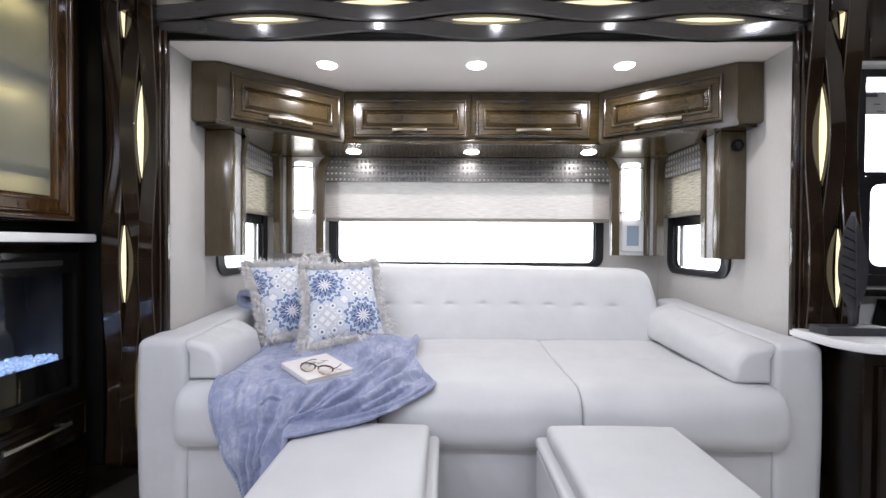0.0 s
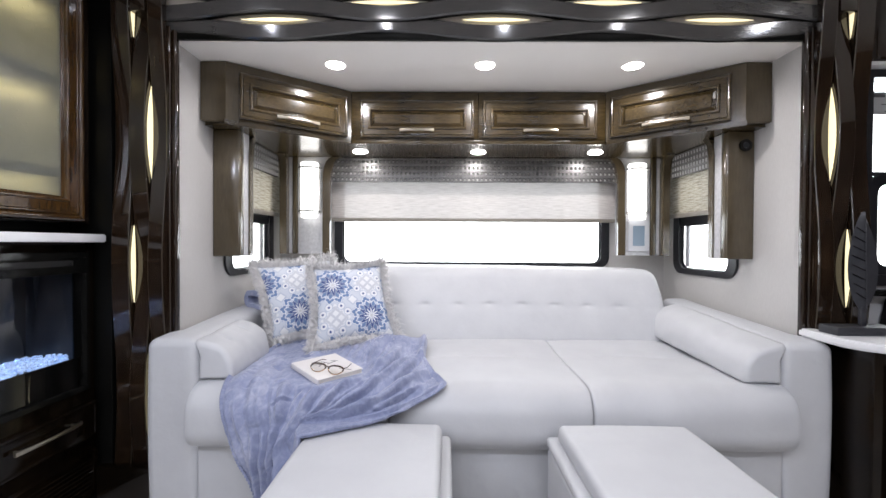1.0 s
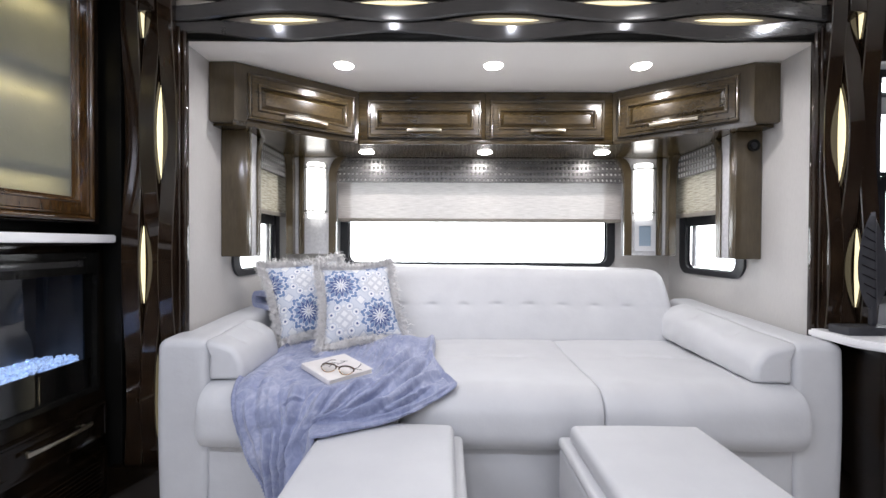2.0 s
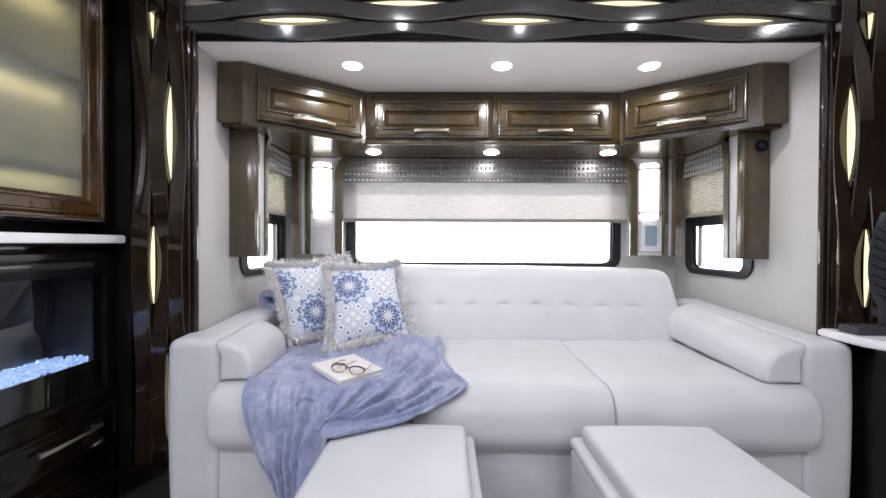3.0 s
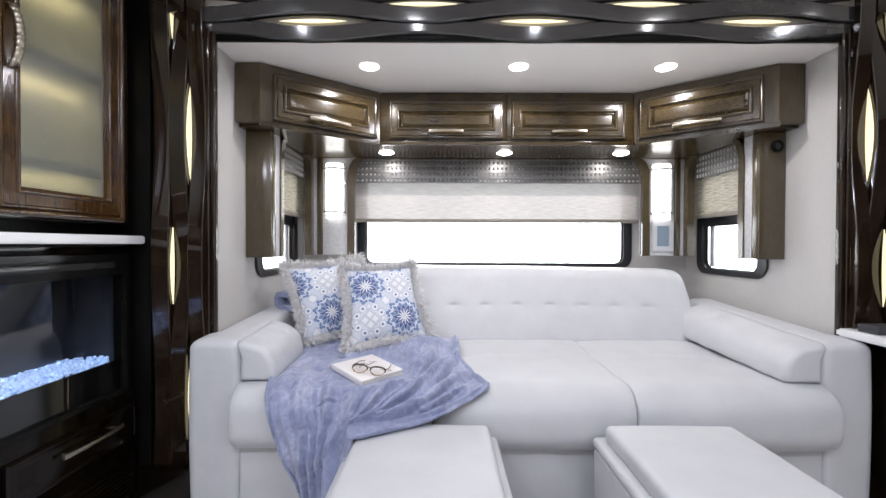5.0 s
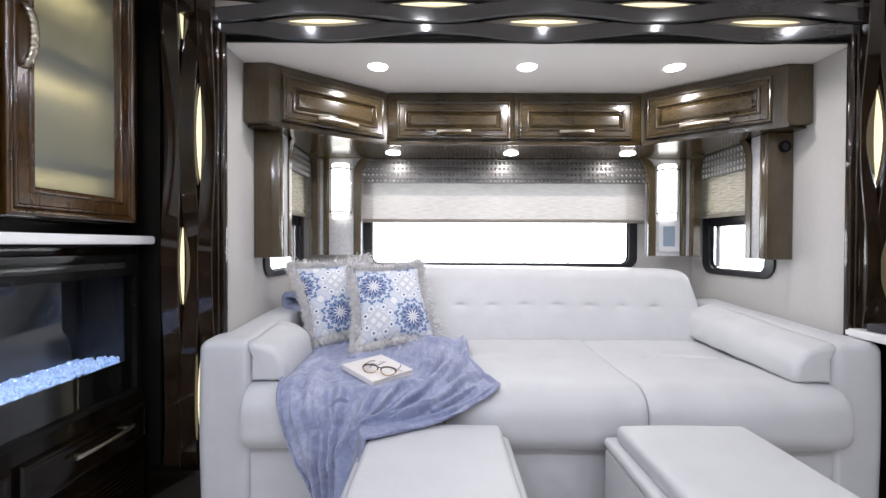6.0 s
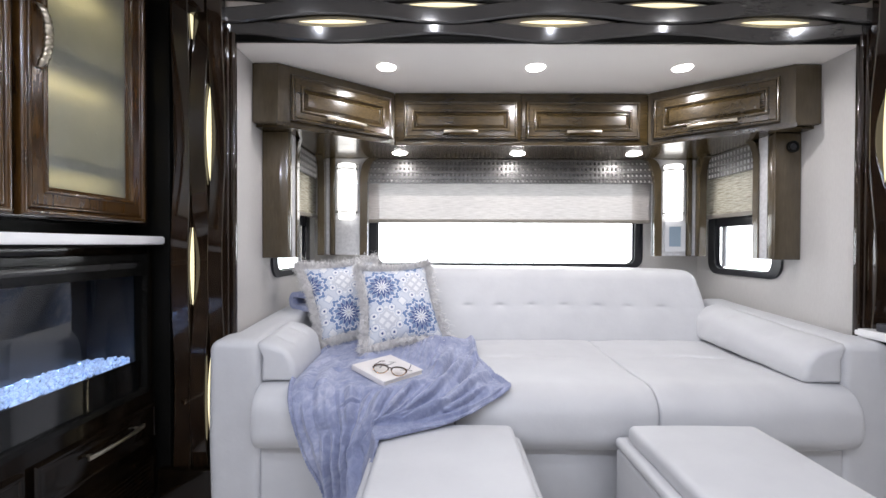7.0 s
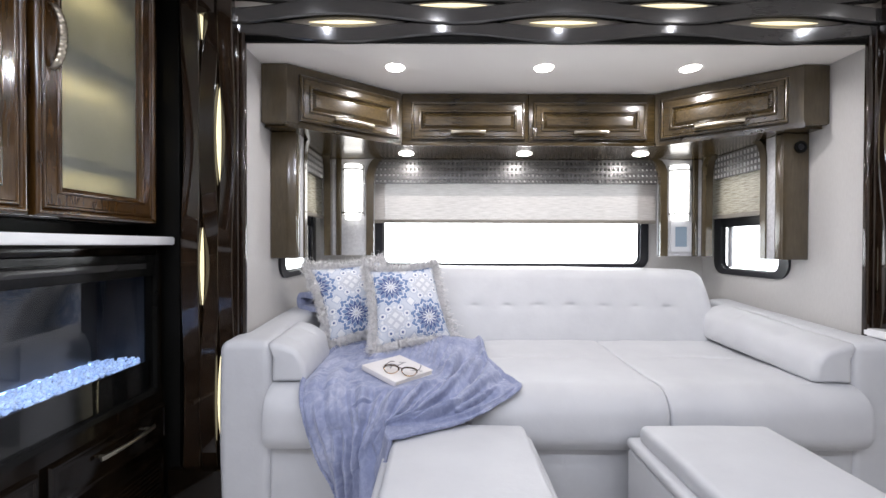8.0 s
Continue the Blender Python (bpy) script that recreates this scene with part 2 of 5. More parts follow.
link(PLUSH, _b2.outputs[0], bsdf(PLUSH).inputs["Normal"])
FRINGE = mottled("silver_fringe", (0.66, 0.65, 0.64), (0.93, 0.91, 0.90), 40, 0.5)
bsdf(FRINGE).inputs["Sheen Weight"].default_value = 0.5


def math_op(m, op, a, b=None, c=None):
    n = nd(m, "ShaderNodeMath")
    n.operation = op
    for i, s in enumerate((a, b, c)):
        if s is None:
            continue
        if isinstance(s, (int, float)):
            n.inputs[i].default_value = s
        else:
            link(m, s, n.inputs[i])
    return n.outputs[0]


# broad soft creases of the hide over its fine grain
bump(LEATHER, math_op(LEATHER, "ADD", math_op(LEATHER, "MULTIPLY", noise_tex(LEATHER, coords(LEATHER), 420, 3), 0.06), noise_tex(LEATHER, coords(LEATHER), 13, 7, 0.6)), 0.22, 0.010)


def pillow_print():
    """Printed cotton: blue star medallions and pale lattice squares set like a chessboard."""
    m = mat("medallion_print", (0.8, 0.8, 0.8), 0.75)
    sep = nd(m, "ShaderNodeSeparateXYZ")
    link(m, coords(m), sep.inputs[0])
    cell = 0.160
    u = math_op(m, "DIVIDE", math_op(m, "ADD", sep.outputs[0], 0.086), cell)
    v = math_op(m, "DIVIDE", math_op(m, "ADD", sep.outputs[2], -0.074), cell)

    def wrap(x, shift):
        return math_op(m, "SUBTRACT", math_op(m, "FLOORED_MODULO", math_op(m, "ADD", x, shift), 1.0), 0.5)

    def nearest(x, y):
        """Offset from the nearest point whose two whole numbers have an even sum."""
        p = wrap(math_op(m, "MULTIPLY", math_op(m, "ADD", x, y), 0.5), 0.5)
        q = wrap(math_op(m, "MULTIPLY", math_op(m, "SUBTRACT", x, y), 0.5), 0.5)
        return math_op(m, "ADD", p, q), math_op(m, "SUBTRACT", p, q)

    # star medallions on the even points, lattice squares on the odd ones
    a, b = nearest(u, v)
    r = math_op(m, "DIVIDE", math_op(m, "SQRT", math_op(m, "ADD", math_op(m, "MULTIPLY", a, a), math_op(m, "MULTIPLY", b, b))), 1.10)
    th = math_op(m, "ARCTAN2", b, a)

    def band(x, lo, hi):
        return math_op(m, "MULTIPLY", math_op(m, "GREATER_THAN", x, lo), math_op(m, "LESS_THAN", x, hi))

    def paint(base, mask, colour):
        mx = nd(m, "ShaderNodeMixRGB")
        link(m, mask, mx.inputs[0])
        if isinstance(base, tuple):
            mx.inputs[1].default_value = (*base, 1)
        else:
            link(m, base, mx.inputs[1])
        mx.inputs[2].default_value = (*colour, 1)
        return mx.outputs[0]

    white, pale, mid, navy = (0.78, 0.79, 0.81), (0.36, 0.44, 0.60), (0.160, 0.240, 0.425), (0.048, 0.088, 0.25)
    field, grey = (0.62, 0.655, 0.72), (0.60, 0.60, 0.61)
    lobe = math_op(m, "ABSOLUTE", math_op(m, "SUBTRACT", math_op(m, "FLOORED_MODULO", math_op(m, "DIVIDE", th, 0.5236), 1.0), 0.5))   # 0 on a petal's axis, 0.5 between petals
    # palmettes: a leaf rising from the star and a head of three lobes, each outlined in white
    aside = math_op(m, "MULTIPLY", math_op(m, "MULTIPLY", lobe, r), 0.5236)       # distance from a petal's axis

    def bead(rc, sc, size):
        p, q = math_op(m, "SUBTRACT", r, rc), math_op(m, "SUBTRACT", aside, sc)
        return math_op(m, "SUBTRACT", math_op(m, "SQRT", math_op(m, "ADD", math_op(m, "MULTIPLY", p, p), math_op(m, "MULTIPLY", q, q))), size)

    leaf = math_op(m, "SUBTRACT", math_op(m, "MULTIPLY", math_op(m, "ABSOLUTE", math_op(m, "SUBTRACT", r, 0.300)), 0.62), math_op(m, "SUBTRACT", 0.068, aside))
    head = math_op(m, "MINIMUM", bead(0.472, 0.0, 0.050), bead(0.424, 0.062, 0.040))
    petal = math_op(m, "MINIMUM", leaf, head)
    c = paint(field, math_op(m, "LESS_THAN", petal, 0.030), pale)
    c = paint(c, math_op(m, "LESS_THAN", petal, 0.020), white)
    c = paint(c, math_op(m, "LESS_THAN", head, 0.0), mid)
    c = paint(c, math_op(m, "LESS_THAN", leaf, 0.012), white)
    c = paint(c, math_op(m, "LESS_THAN", leaf, 0.0), (0.165, 0.245, 0.425))
    # dark star with a pale star in it
    star = math_op(m, "ADD", 0.165, math_op(m, "MULTIPLY", lobe, 0.36))
    core = math_op(m, "ADD", 0.040, math_op(m, "MULTIPLY", lobe, 0.36))
    c = paint(c, math_op(m, "LESS_THAN", r, math_op(m, "ADD", star, 0.022)), white)
    c = paint(c, math_op(m, "LESS_THAN", r, star), navy)
    c = paint(c, math_op(m, "LESS_THAN", r, core), white)
    c = paint(c, math_op(m, "LESS_THAN", r, 0.035), grey)
    # lattice squares
    a, b = nearest(math_op(m, "ADD", u, 1.0), v)
    d1, d2 = math_op(m, "ADD", a, b), math_op(m, "SUBTRACT", a, b)
    diamond = math_op(m, "ADD", math_op(m, "ABSOLUTE", a), math_op(m, "ABSOLUTE", b))
    g1 = math_op(m, "GREATER_THAN", math_op(m, "ABSOLUTE", math_op(m, "SUBTRACT", math_op(m, "FLOORED_MODULO", math_op(m, "MULTIPLY", d1, 3.6), 1.0), 0.5)), 0.34)
    g2 = math_op(m, "GREATER_THAN", math_op(m, "ABSOLUTE", math_op(m, "SUBTRACT", math_op(m, "FLOORED_MODULO", math_op(m, "MULTIPLY", d2, 3.6), 1.0), 0.5)), 0.34)
    k = paint(white, math_op(m, "MAXIMUM", g1, g2), (0.57, 0.59, 0.64))
    k = paint(k, math_op(m, "GREATER_THAN", diamond, 0.38), field)
    k = paint(k, band(diamond, 0.37, 0.41), white)
    # framed drops with a dark dot round each lattice
    for p, q in ((d1, d2), (d2, d1)):
        sx, sy = math_op(m, "SUBTRACT", math_op(m, "ABSOLUTE", p), 0.50), math_op(m, "SUBTRACT", math_op(m, "ABSOLUTE", q), 0.17)
        rr = math_op(m, "SQRT", math_op(m, "ADD", math_op(m, "MULTIPLY", sx, sx), math_op(m, "MULTIPLY", sy, sy)))
        k = paint(k, math_op(m, "LESS_THAN", rr, 0.160), (0.47, 0.52, 0.62))
        k = paint(k, math_op(m, "LESS_THAN", rr, 0.130), white)
        k = paint(k, math_op(m, "LESS_THAN", rr, 0.045), navy)
    gap = math_op(m, "ADD", *(math_op(m, "ABSOLUTE", math_op(m, "SUBTRACT", math_op(m, "ABSOLUTE", w), 0.5)) for w in (a, b)))
    k = paint(k, math_op(m, "LESS_THAN", gap, 0.17), (0.47, 0.52, 0.62))
    k = paint(k, math_op(m, "LESS_THAN", gap, 0.13), white)
    mx = nd(m, "ShaderNodeMixRGB")
    link(m, math_op(m, "LESS_THAN", math_op(m, "MINIMUM", petal, math_op(m, "SUBTRACT", r, 0.30)), 0.030), mx.inputs[0])
    link(m, k, mx.inputs[1])
    link(m, c, mx.inputs[2])
    link(m, mx.outputs[0], bsdf(m).inputs["Base Color"])
    bump(m, noise_tex(m, coords(m), 600, 2), 0.2, 0.0008)
    return m


PRINT = pillow_print()


# ---- mesh helpers ----
def finish(name, bm, material, angle=35):
    me = bpy.data.meshes.new(name)
    bmesh.ops.recalc_face_normals(bm, faces=bm.faces)
    bm.to_mesh(me)
    bm.free()
    me.materials.append(material)
    me.polygons.foreach_set("use_smooth", [True] * len(me.polygons))
    me.set_sharp_from_angle(angle=radians(angle))
    return me


BASE = {}


def thing(name, base, label, category, group="", kind="", turn=None):
    e = new(name)
    e.location = base
    if turn:
        e.rotation_euler = [radians(a) for a in turn]
    BASE[e.name] = Vector((0, 0, 0)) if turn else Vector(base)
    return tagged(e, label, category, group, kind)


def part(name, bm, material, parent, label="", kind="", angle=35):
    """One mesh under a thing or a part; the bmesh is in world metres, or local ones under a turned thing."""
    bmesh.ops.translate(bm, vec=-BASE[parent.name], verts=bm.verts)
    ob = new(name, finish(name, bm, material, angle))
    ob.parent = parent
    BASE[ob.name] = BASE[parent.name]
    return tagged(ob, label, kind=kind)


def solid(name, bm, material, label="", category="", group="", kind="", base=None, angle=35):
    """A thing of one mesh, with its origin at its base."""
    zs = [v.co for v in bm.verts]
    if base is None:
        base = Vector((sum(v.x for v in zs) / len(zs), sum(v.y for v in zs) / len(zs), min(v.z for v in zs)))
    base = Vector(base)
    bmesh.ops.translate(bm, vec=-base, verts=bm.verts)
    ob = new(name, finish(name, bm, material, angle))
    ob.location = base
    BASE[ob.name] = base
    return tagged(ob, label, category, group, kind)


def join(bm, tmp):
    me = bpy.data.meshes.new("tmp")
    tmp.to_mesh(me)
    tmp.free()
    bm.from_mesh(me)
    bpy.data.meshes.remove(me)
    return bm


def box(x0, x1, y0, y1, z0, z1, bevel=0.0, seg=2, bm=None):
    t = bmesh.new()
    bmesh.ops.create_cube(t, size=1)
    for v in t.verts:
        v.co = Vector(((x0 + x1) / 2 + v.co.x * (x1 - x0), (y0 + y1) / 2 + v.co.y * (y1 - y0), (z0 + z1) / 2 + v.co.z * (z1 - z0)))
    if bevel:
        bmesh.ops.bevel(t, geom=t.edges[:], offset=bevel, segments=seg, affect="EDGES", profile=0.5)
    return t if bm is None else join(bm, t)


def prism(points, axis, a, b, bevel=0.0, bm=None):
    """A flat outline pushed from a to b along an axis. points: (x, z) for axis y, (y, z) for x, (x, y) for z."""
    put = {"y": lambda p, d: (p[0], d, p[1]), "x": lambda p, d: (d, p[0], p[1]), "z": lambda p, d: (p[0], p[1], d)}[axis]
    t = bmesh.new()
    lo, hi = [t.verts.new(put(p, a)) for p in points], [t.verts.new(put(p, b)) for p in points]
    n = len(points)
    f0, f1 = t.faces.new(lo), t.faces.new(hi[::-1])
    for i in range(n):
        t.faces.new((lo[i], hi[i], hi[(i + 1) % n], lo[(i + 1) % n]))
    if bevel:
        bmesh.ops.bevel(t, geom=list(f0.edges) + list(f1.edges), offset=bevel, segments=2, affect="EDGES")
    return t if bm is None else join(bm, t)


def sweep(sections, caps=True, closed=False, bm=None):
    t = bmesh.new()
    rows = [[t.verts.new(p) for p in s] for s in sections]
    n, k = len(rows), len(rows[0])
    for i in range(n if closed else n - 1):
        a, b = rows[i], rows[(i + 1) % n]
        for j in range(k):
            t.faces.new((a[j], a[(j + 1) % k], b[(j + 1) % k], b[j]))
    if caps and not closed:
        t.faces.new(rows[0][::-1])
        t.faces.new(rows[-1])
    return t if bm is None else join(bm, t)


def tube(points, radius, sides=8, bm=None):
    pts = [Vector(p) for p in points]
    secs = []
    for i, p in enumerate(pts):
        d = (pts[min(i + 1, len(pts) - 1)] - pts[max(i - 1, 0)]).normalized()
        up = Vector((0, 0, 1)) if abs(d.z) < 0.9 else Vector((1, 0, 0))
        a = d.cross(up).normalized()
        b = d.cross(a)
        secs.append([p + radius * (math.cos(2 * math.pi * k / sides) * a + math.sin(2 * math.pi * k / sides) * b) for k in range(sides)])
    return sweep(secs, bm=bm)


def disc(at, radius, depth, axis="z", sides=32, bevel=0.0, bm=None):
    pts = [(radius * math.cos(2 * math.pi * k / sides), radius * math.sin(2 * math.pi * k / sides)) for k in range(sides)]
    if axis == "z":
        return prism([(at[0] + p, at[1] + q) for p, q in pts], "z", at[2], at[2] + depth, bevel, bm)
    if axis == "y":
        return prism([(at[0] + p, at[2] + q) for p, q in pts], "y", at[1], at[1] + depth, bevel, bm)
    return prism([(at[1] + p, at[2] + q) for p, q in pts], "x", at[0], at[0] + depth, bevel, bm)


def ringed(at, r0, r1, depth, axis="z", sides=36, bm=None):
    """A flat ring."""
    secs = []
    for k in range(sides):
        c, s = math.cos(2 * math.pi * k / sides), math.sin(2 * math.pi * k / sides)
        sec = []
        for r, d in ((r0, 0), (r1, 0), (r1, depth), (r0, depth)):
            sec.append({"z": (at[0] + r * c, at[1] + r * s, at[2] + d), "y": (at[0] + r * c, at[1] + d, at[2] + r * s), "x": (at[0] + d, at[1] + r * c, at[2] + r * s)}[axis])
        secs.append(sec)
    return sweep(secs, closed=True, bm=bm)


def round_rect(x0, x1, z0, z1, r, n=6):
    out = []
    for cx, cz, a0 in ((x1 - r, z1 - r, 0), (x0 + r, z1 - r, 90), (x0 + r, z0 + r, 180), (x1 - r, z0 + r, 270)):
        for k in range(n + 1):
            a = radians(a0 + 90 * k / n)
            out.append((cx + r * math.cos(a), cz + r * math.sin(a)))
    return out


def frame_ring(outer, inner, axis, a, b, bm=None):
    """A closed frame between two outlines of as many points."""
    put = {"y": lambda p, d: (p[0], d, p[1]), "x": lambda p, d: (d, p[0], p[1]), "z": lambda p, d: (p[0], p[1], d)}[axis]
    return sweep([[put(o, a), put(o, b), put(i, b), put(i, a)] for o, i in zip(outer, inner)], closed=True, bm=bm)


def soft_box(half, r, cells=(8, 8, 8), edge=4, bend=None):
    """A rounded block on a fine grid; bend moves each point."""
    axes = []
    for h, n in zip(half, cells):
        rr = min(r, h * 0.999)
        e = [h - rr + rr * math.sin(math.pi / 2 * k / edge) for k in range(1, edge + 1)]
        mid = [(-1 + 2 * k / n) * (h - rr) for k in range(n + 1)]
        axes.append([-q for q in e[::-1]] + mid + e)
    t = bmesh.new()
    seen = {}
    top = [len(a) - 1 for a in axes]

    def vert(i, j, k):
        if (i, j, k) not in seen:
            p = Vector((axes[0][i], axes[1][j], axes[2][k]))
            q = Vector([max(-(h - min(r, h)), min(h - min(r, h), c)) for c, h in zip(p, half)])
            d = p - q
            if d.length > 1e-9:
                m = max(abs(c) for c in d)
                p = q + d.normalized() * m
            seen[(i, j, k)] = t.verts.new(bend(p) if bend else p)
        return seen[(i, j, k)]

    for ax in range(3):
        b, c = (ax + 1) % 3, (ax + 2) % 3
        for side in (0, top[ax]):
            for i in range(top[b]):
                for j in range(top[c]):
                    q = []
                    for di, dj in ((0, 0), (1, 0), (1, 1), (0, 1)):
                        idx = [0, 0, 0]
                        idx[ax], idx[b], idx[c] = side, i + di, j + dj
                        q.append(vert(*idx))
                    try:
                        t.faces.new(q)
                    except ValueError:
                        pass
    return t


def shift(bm, v):
    bmesh.ops.translate(bm, vec=Vector(v), verts=bm.verts)
    return bm


def mirror_x(bm, about=CX):
    for v in bm.verts:
        v.co.x = 2 * about - v.co.x
    bmesh.ops.reverse_faces(bm, faces=bm.faces)
    return bm

# ---- the shell ----
solid("floor", box(-3.2, 3.2, -1.25, 2.80, -0.05, 0.0), FLOORTILE, "polished beige floor of the motorhome", "floor", kind="structure")
solid("ceiling", box(-3.2, 3.2, -1.25, 1.95, ZR, ZR + 0.05), CEILING, "ivory padded main ceiling", "ceiling", kind="structure")
solid("wall_south", box(-3.2, 3.2, -1.30, -1.25, 0, ZR), ROOMWALL, "plain warm grey wall across the aisle", "wall", kind="structure")
solid("wall_west", box(-3.25, -3.2, -1.25, 1.95, 0, ZR), ROOMWALL, "plain warm grey end wall", "wall", kind="structure")
solid("wall_east", box(3.2, 3.25, -1.25, 1.95, 0, ZR), CABWALL, "plain dark brown end wall", "wall", kind="structure")
solid("wall_north_west", box(-3.2, XL - 0.05, 1.70, 1.95, 0, ZR), ROOMWALL, "plain outer wall beside the slide-out", "wall", kind="structure")
solid("filler_panel", box(-1.86, -1.353, 1.640, 1.665, 0, ZR, 0.002), BLACKPAINT, "black panel between the fireplace unit and the column", "panel", kind="structure")
solid("wall_above_slide_out", box(XL - 0.05, XR + 0.05, 1.66, 1.95, ZC + 0.055, ZR), ROOMWALL, "wall above the slide-out opening", "wall", kind="structure")
# outer wall by the front seats, with a tall window in it
WX0, WX1, WZ0, WZ1, WY = 1.885, 2.75, 0.86, 1.81, 1.95
solid("wall_north_east", frame_ring(round_rect(XR + 0.06, 3.2, 0, ZR, 0.001), round_rect(WX0, WX1, WZ0, WZ1, 0.004), "y", WY, WY + 0.06), GREYWALL, "light grey outer wall beside the front window", "wall", kind="structure")
solid("slide_ceiling", box(XL, XR, YF, YB, ZC, ZC + 0.05), CEILING, "ivory ceiling of the slide-out", "ceiling", kind="structure")
solid("wall_slide_back", frame_ring(round_rect(XL - 0.06, XR + 0.06, 0, ZC + 0.05, 0.001), round_rect(CX - 0.876, CX + 0.876, 0.876, 1.482, 0.07), "y", YB, YB + 0.05), VINYL, "ivory vinyl back wall of the slide-out", "wall", kind="structure")
for s, nm in ((1, "wall_slide_east"), (-1, "wall_slide_west")):
    bm = frame_ring(round_rect(YF, YB - 0.003, 0, ZC + 0.05, 0.001), round_rect(2.032, 2.572, 0.866, 1.48, 0.07), "x", XR, XR + 0.05)
    solid(nm, bm if s > 0 else mirror_x(bm), VINYL, "ivory vinyl side wall of the slide-out", "wall", kind="structure")


def slide_window(name, label, axis, at, a0, a1, z0, z1, s=1, bar=None, inset=0.042):
    """A black framed window with rounded corners; at is the wall's face towards the room."""
    flip = (lambda b: b) if s > 0 else mirror_x
    w = thing(name, ((a0 + a1) / 2, at, z0) if axis == "y" else (CX + s * (at - CX), (a0 + a1) / 2, z0), label, "window", kind="structure")
    o, i = round_rect(a0, a1, z0, z1, 0.075, 8), round_rect(a0 + inset, a1 - inset, z0 + 0.030, z1 - 0.03, 0.05, 8)
    part("window_frame", flip(frame_ring(o, i, axis, at - 0.012, at + 0.008)), BLACKFRAME, w)
    o2, i2 = round_rect(a0 + 0.03, a1 - 0.03, z0 + 0.022, z1 - 0.022, 0.055, 8), round_rect(a0 + inset + 0.008, a1 - inset - 0.008, z0 + 0.036, z1 - 0.036, 0.045, 8)
    part("inner_gasket", flip(frame_ring(o2, i2, axis, at + 0.0085, at + 0.016)), BLACKFRAME, w)
    p = part("pane", flip(prism(round_rect(a0 + 0.035, a1 - 0.035, z0 + 0.025, z1 - 0.025, 0.05, 8), axis, at + 0.0165, at + 0.0205)), PANE, w)
    p.visible_shadow = False
    if bar:
        bm = box(bar, bar + 0.035, at + 0.0165, at + 0.03, z0 + 0.04, z1 - 0.04, 0.003) if axis == "y" else box(at + 0.0165, at + 0.03, bar, bar + 0.035, z0 + 0.04, z1 - 0.04, 0.003)
        part("sash_bar", flip(bm), PLASTIC, w, "grey sliding sash edge")
        part("meeting_rail", flip(box(at - 0.004, at + 0.030, a0 + 0.03, a1 - 0.03, 1.132, 1.200, 0.003)), BLACKFRAME, w)
    return w


slide_window("window_1", "wide black-framed window with rounded corners, bright daylight outside", "y", YB, CX - 0.884, CX + 0.884, 0.868, 1.49, inset=0.052)
for s in (1, -1):
    slide_window("window_2" if s > 0 else "window_3", "small black-framed side window with rounded corners", "x", XR, 2.022, 2.582, 0.855, 1.49, s, 2.465, 0.062)

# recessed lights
# the main ceiling's rows at y 0.1 and -0.6 are unseen, added as fill
for (x, y), z, r, hang, grp in [(p, ZC, 0.041, 0.12, "lights in the slide-out ceiling") for p in SLIDE_LIGHTS] + [(p, 1.54, 0.040, 0.27, "lights under the overhead cabinets") for p in SOFFIT_LIGHTS] + [(p, ZR, 0.034, 0.12, "lights in the main ceiling") for p in ROOM_AND_FILL_LIGHTS]:
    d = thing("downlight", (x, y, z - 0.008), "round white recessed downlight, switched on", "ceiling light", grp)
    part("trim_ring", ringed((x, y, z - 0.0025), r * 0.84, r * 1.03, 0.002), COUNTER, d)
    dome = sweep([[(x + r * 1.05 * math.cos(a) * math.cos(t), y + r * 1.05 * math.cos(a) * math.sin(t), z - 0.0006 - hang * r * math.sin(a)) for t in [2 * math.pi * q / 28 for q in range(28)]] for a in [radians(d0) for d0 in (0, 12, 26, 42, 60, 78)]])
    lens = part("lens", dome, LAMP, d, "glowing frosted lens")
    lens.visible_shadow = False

# ---- wave trim round the opening ----
PERIOD, ZREF = 1.03, 0.935


def ribbon(along, lo, hi, centre, width, depth, thick, steps, b=0.006):
    """A wavy board. along: 'z' or 'x'; centre(s) and depth(s) give its middle line and its front."""
    secs = []
    for k in range(steps + 1):
        s = lo + (hi - lo) * k / steps
        c, y = centre(s), depth(s)
        sec = [(c - width / 2, y + thick), (c - width / 2, y + b), (c - width / 2 + b, y), (c, y), (c + width / 2 - b, y), (c + width / 2, y + b), (c + width / 2, y + thick)]
        secs.append([(p, q, s) if along == "z" else (s, q, p) for p, q in sec])
    return sweep(secs)


def lens_plate(along, c, s, length, width, y, bm=None):
    pts = []
    n = 16
    for k in range(n + 1):
        u = -1 + 2 * k / n
        pts.append((s + u * length / 2, c + width / 2 * (1 - u * u)))
    for k in range(1, n):
        u = 1 - 2 * k / n
        pts.append((s + u * length / 2, c - width / 2 * (1 - u * u)))
    return prism([(q, p) if along == "z" else (p, q) for p, q in pts], "y", y, y + 0.004, 0, bm)


def edge_panel(edge, front, zc, length, deep):
    """A thin lens-shaped panel on a board's edge, facing across the gap."""
    secs = []
    for k in range(33):
        u = -1 + 2 * k / 32
        z = zc + u * length / 2
        d = deep / 2 * (1 - u * u) + 0.0003
        x, y = edge(z) + 0.0006, front(z) + 0.010 + deep / 2
        secs.append([(x, y - d, z), (x + 0.0022, y - d, z), (x + 0.0022, y + d, z), (x, y + d, z)])
    return sweep(secs)


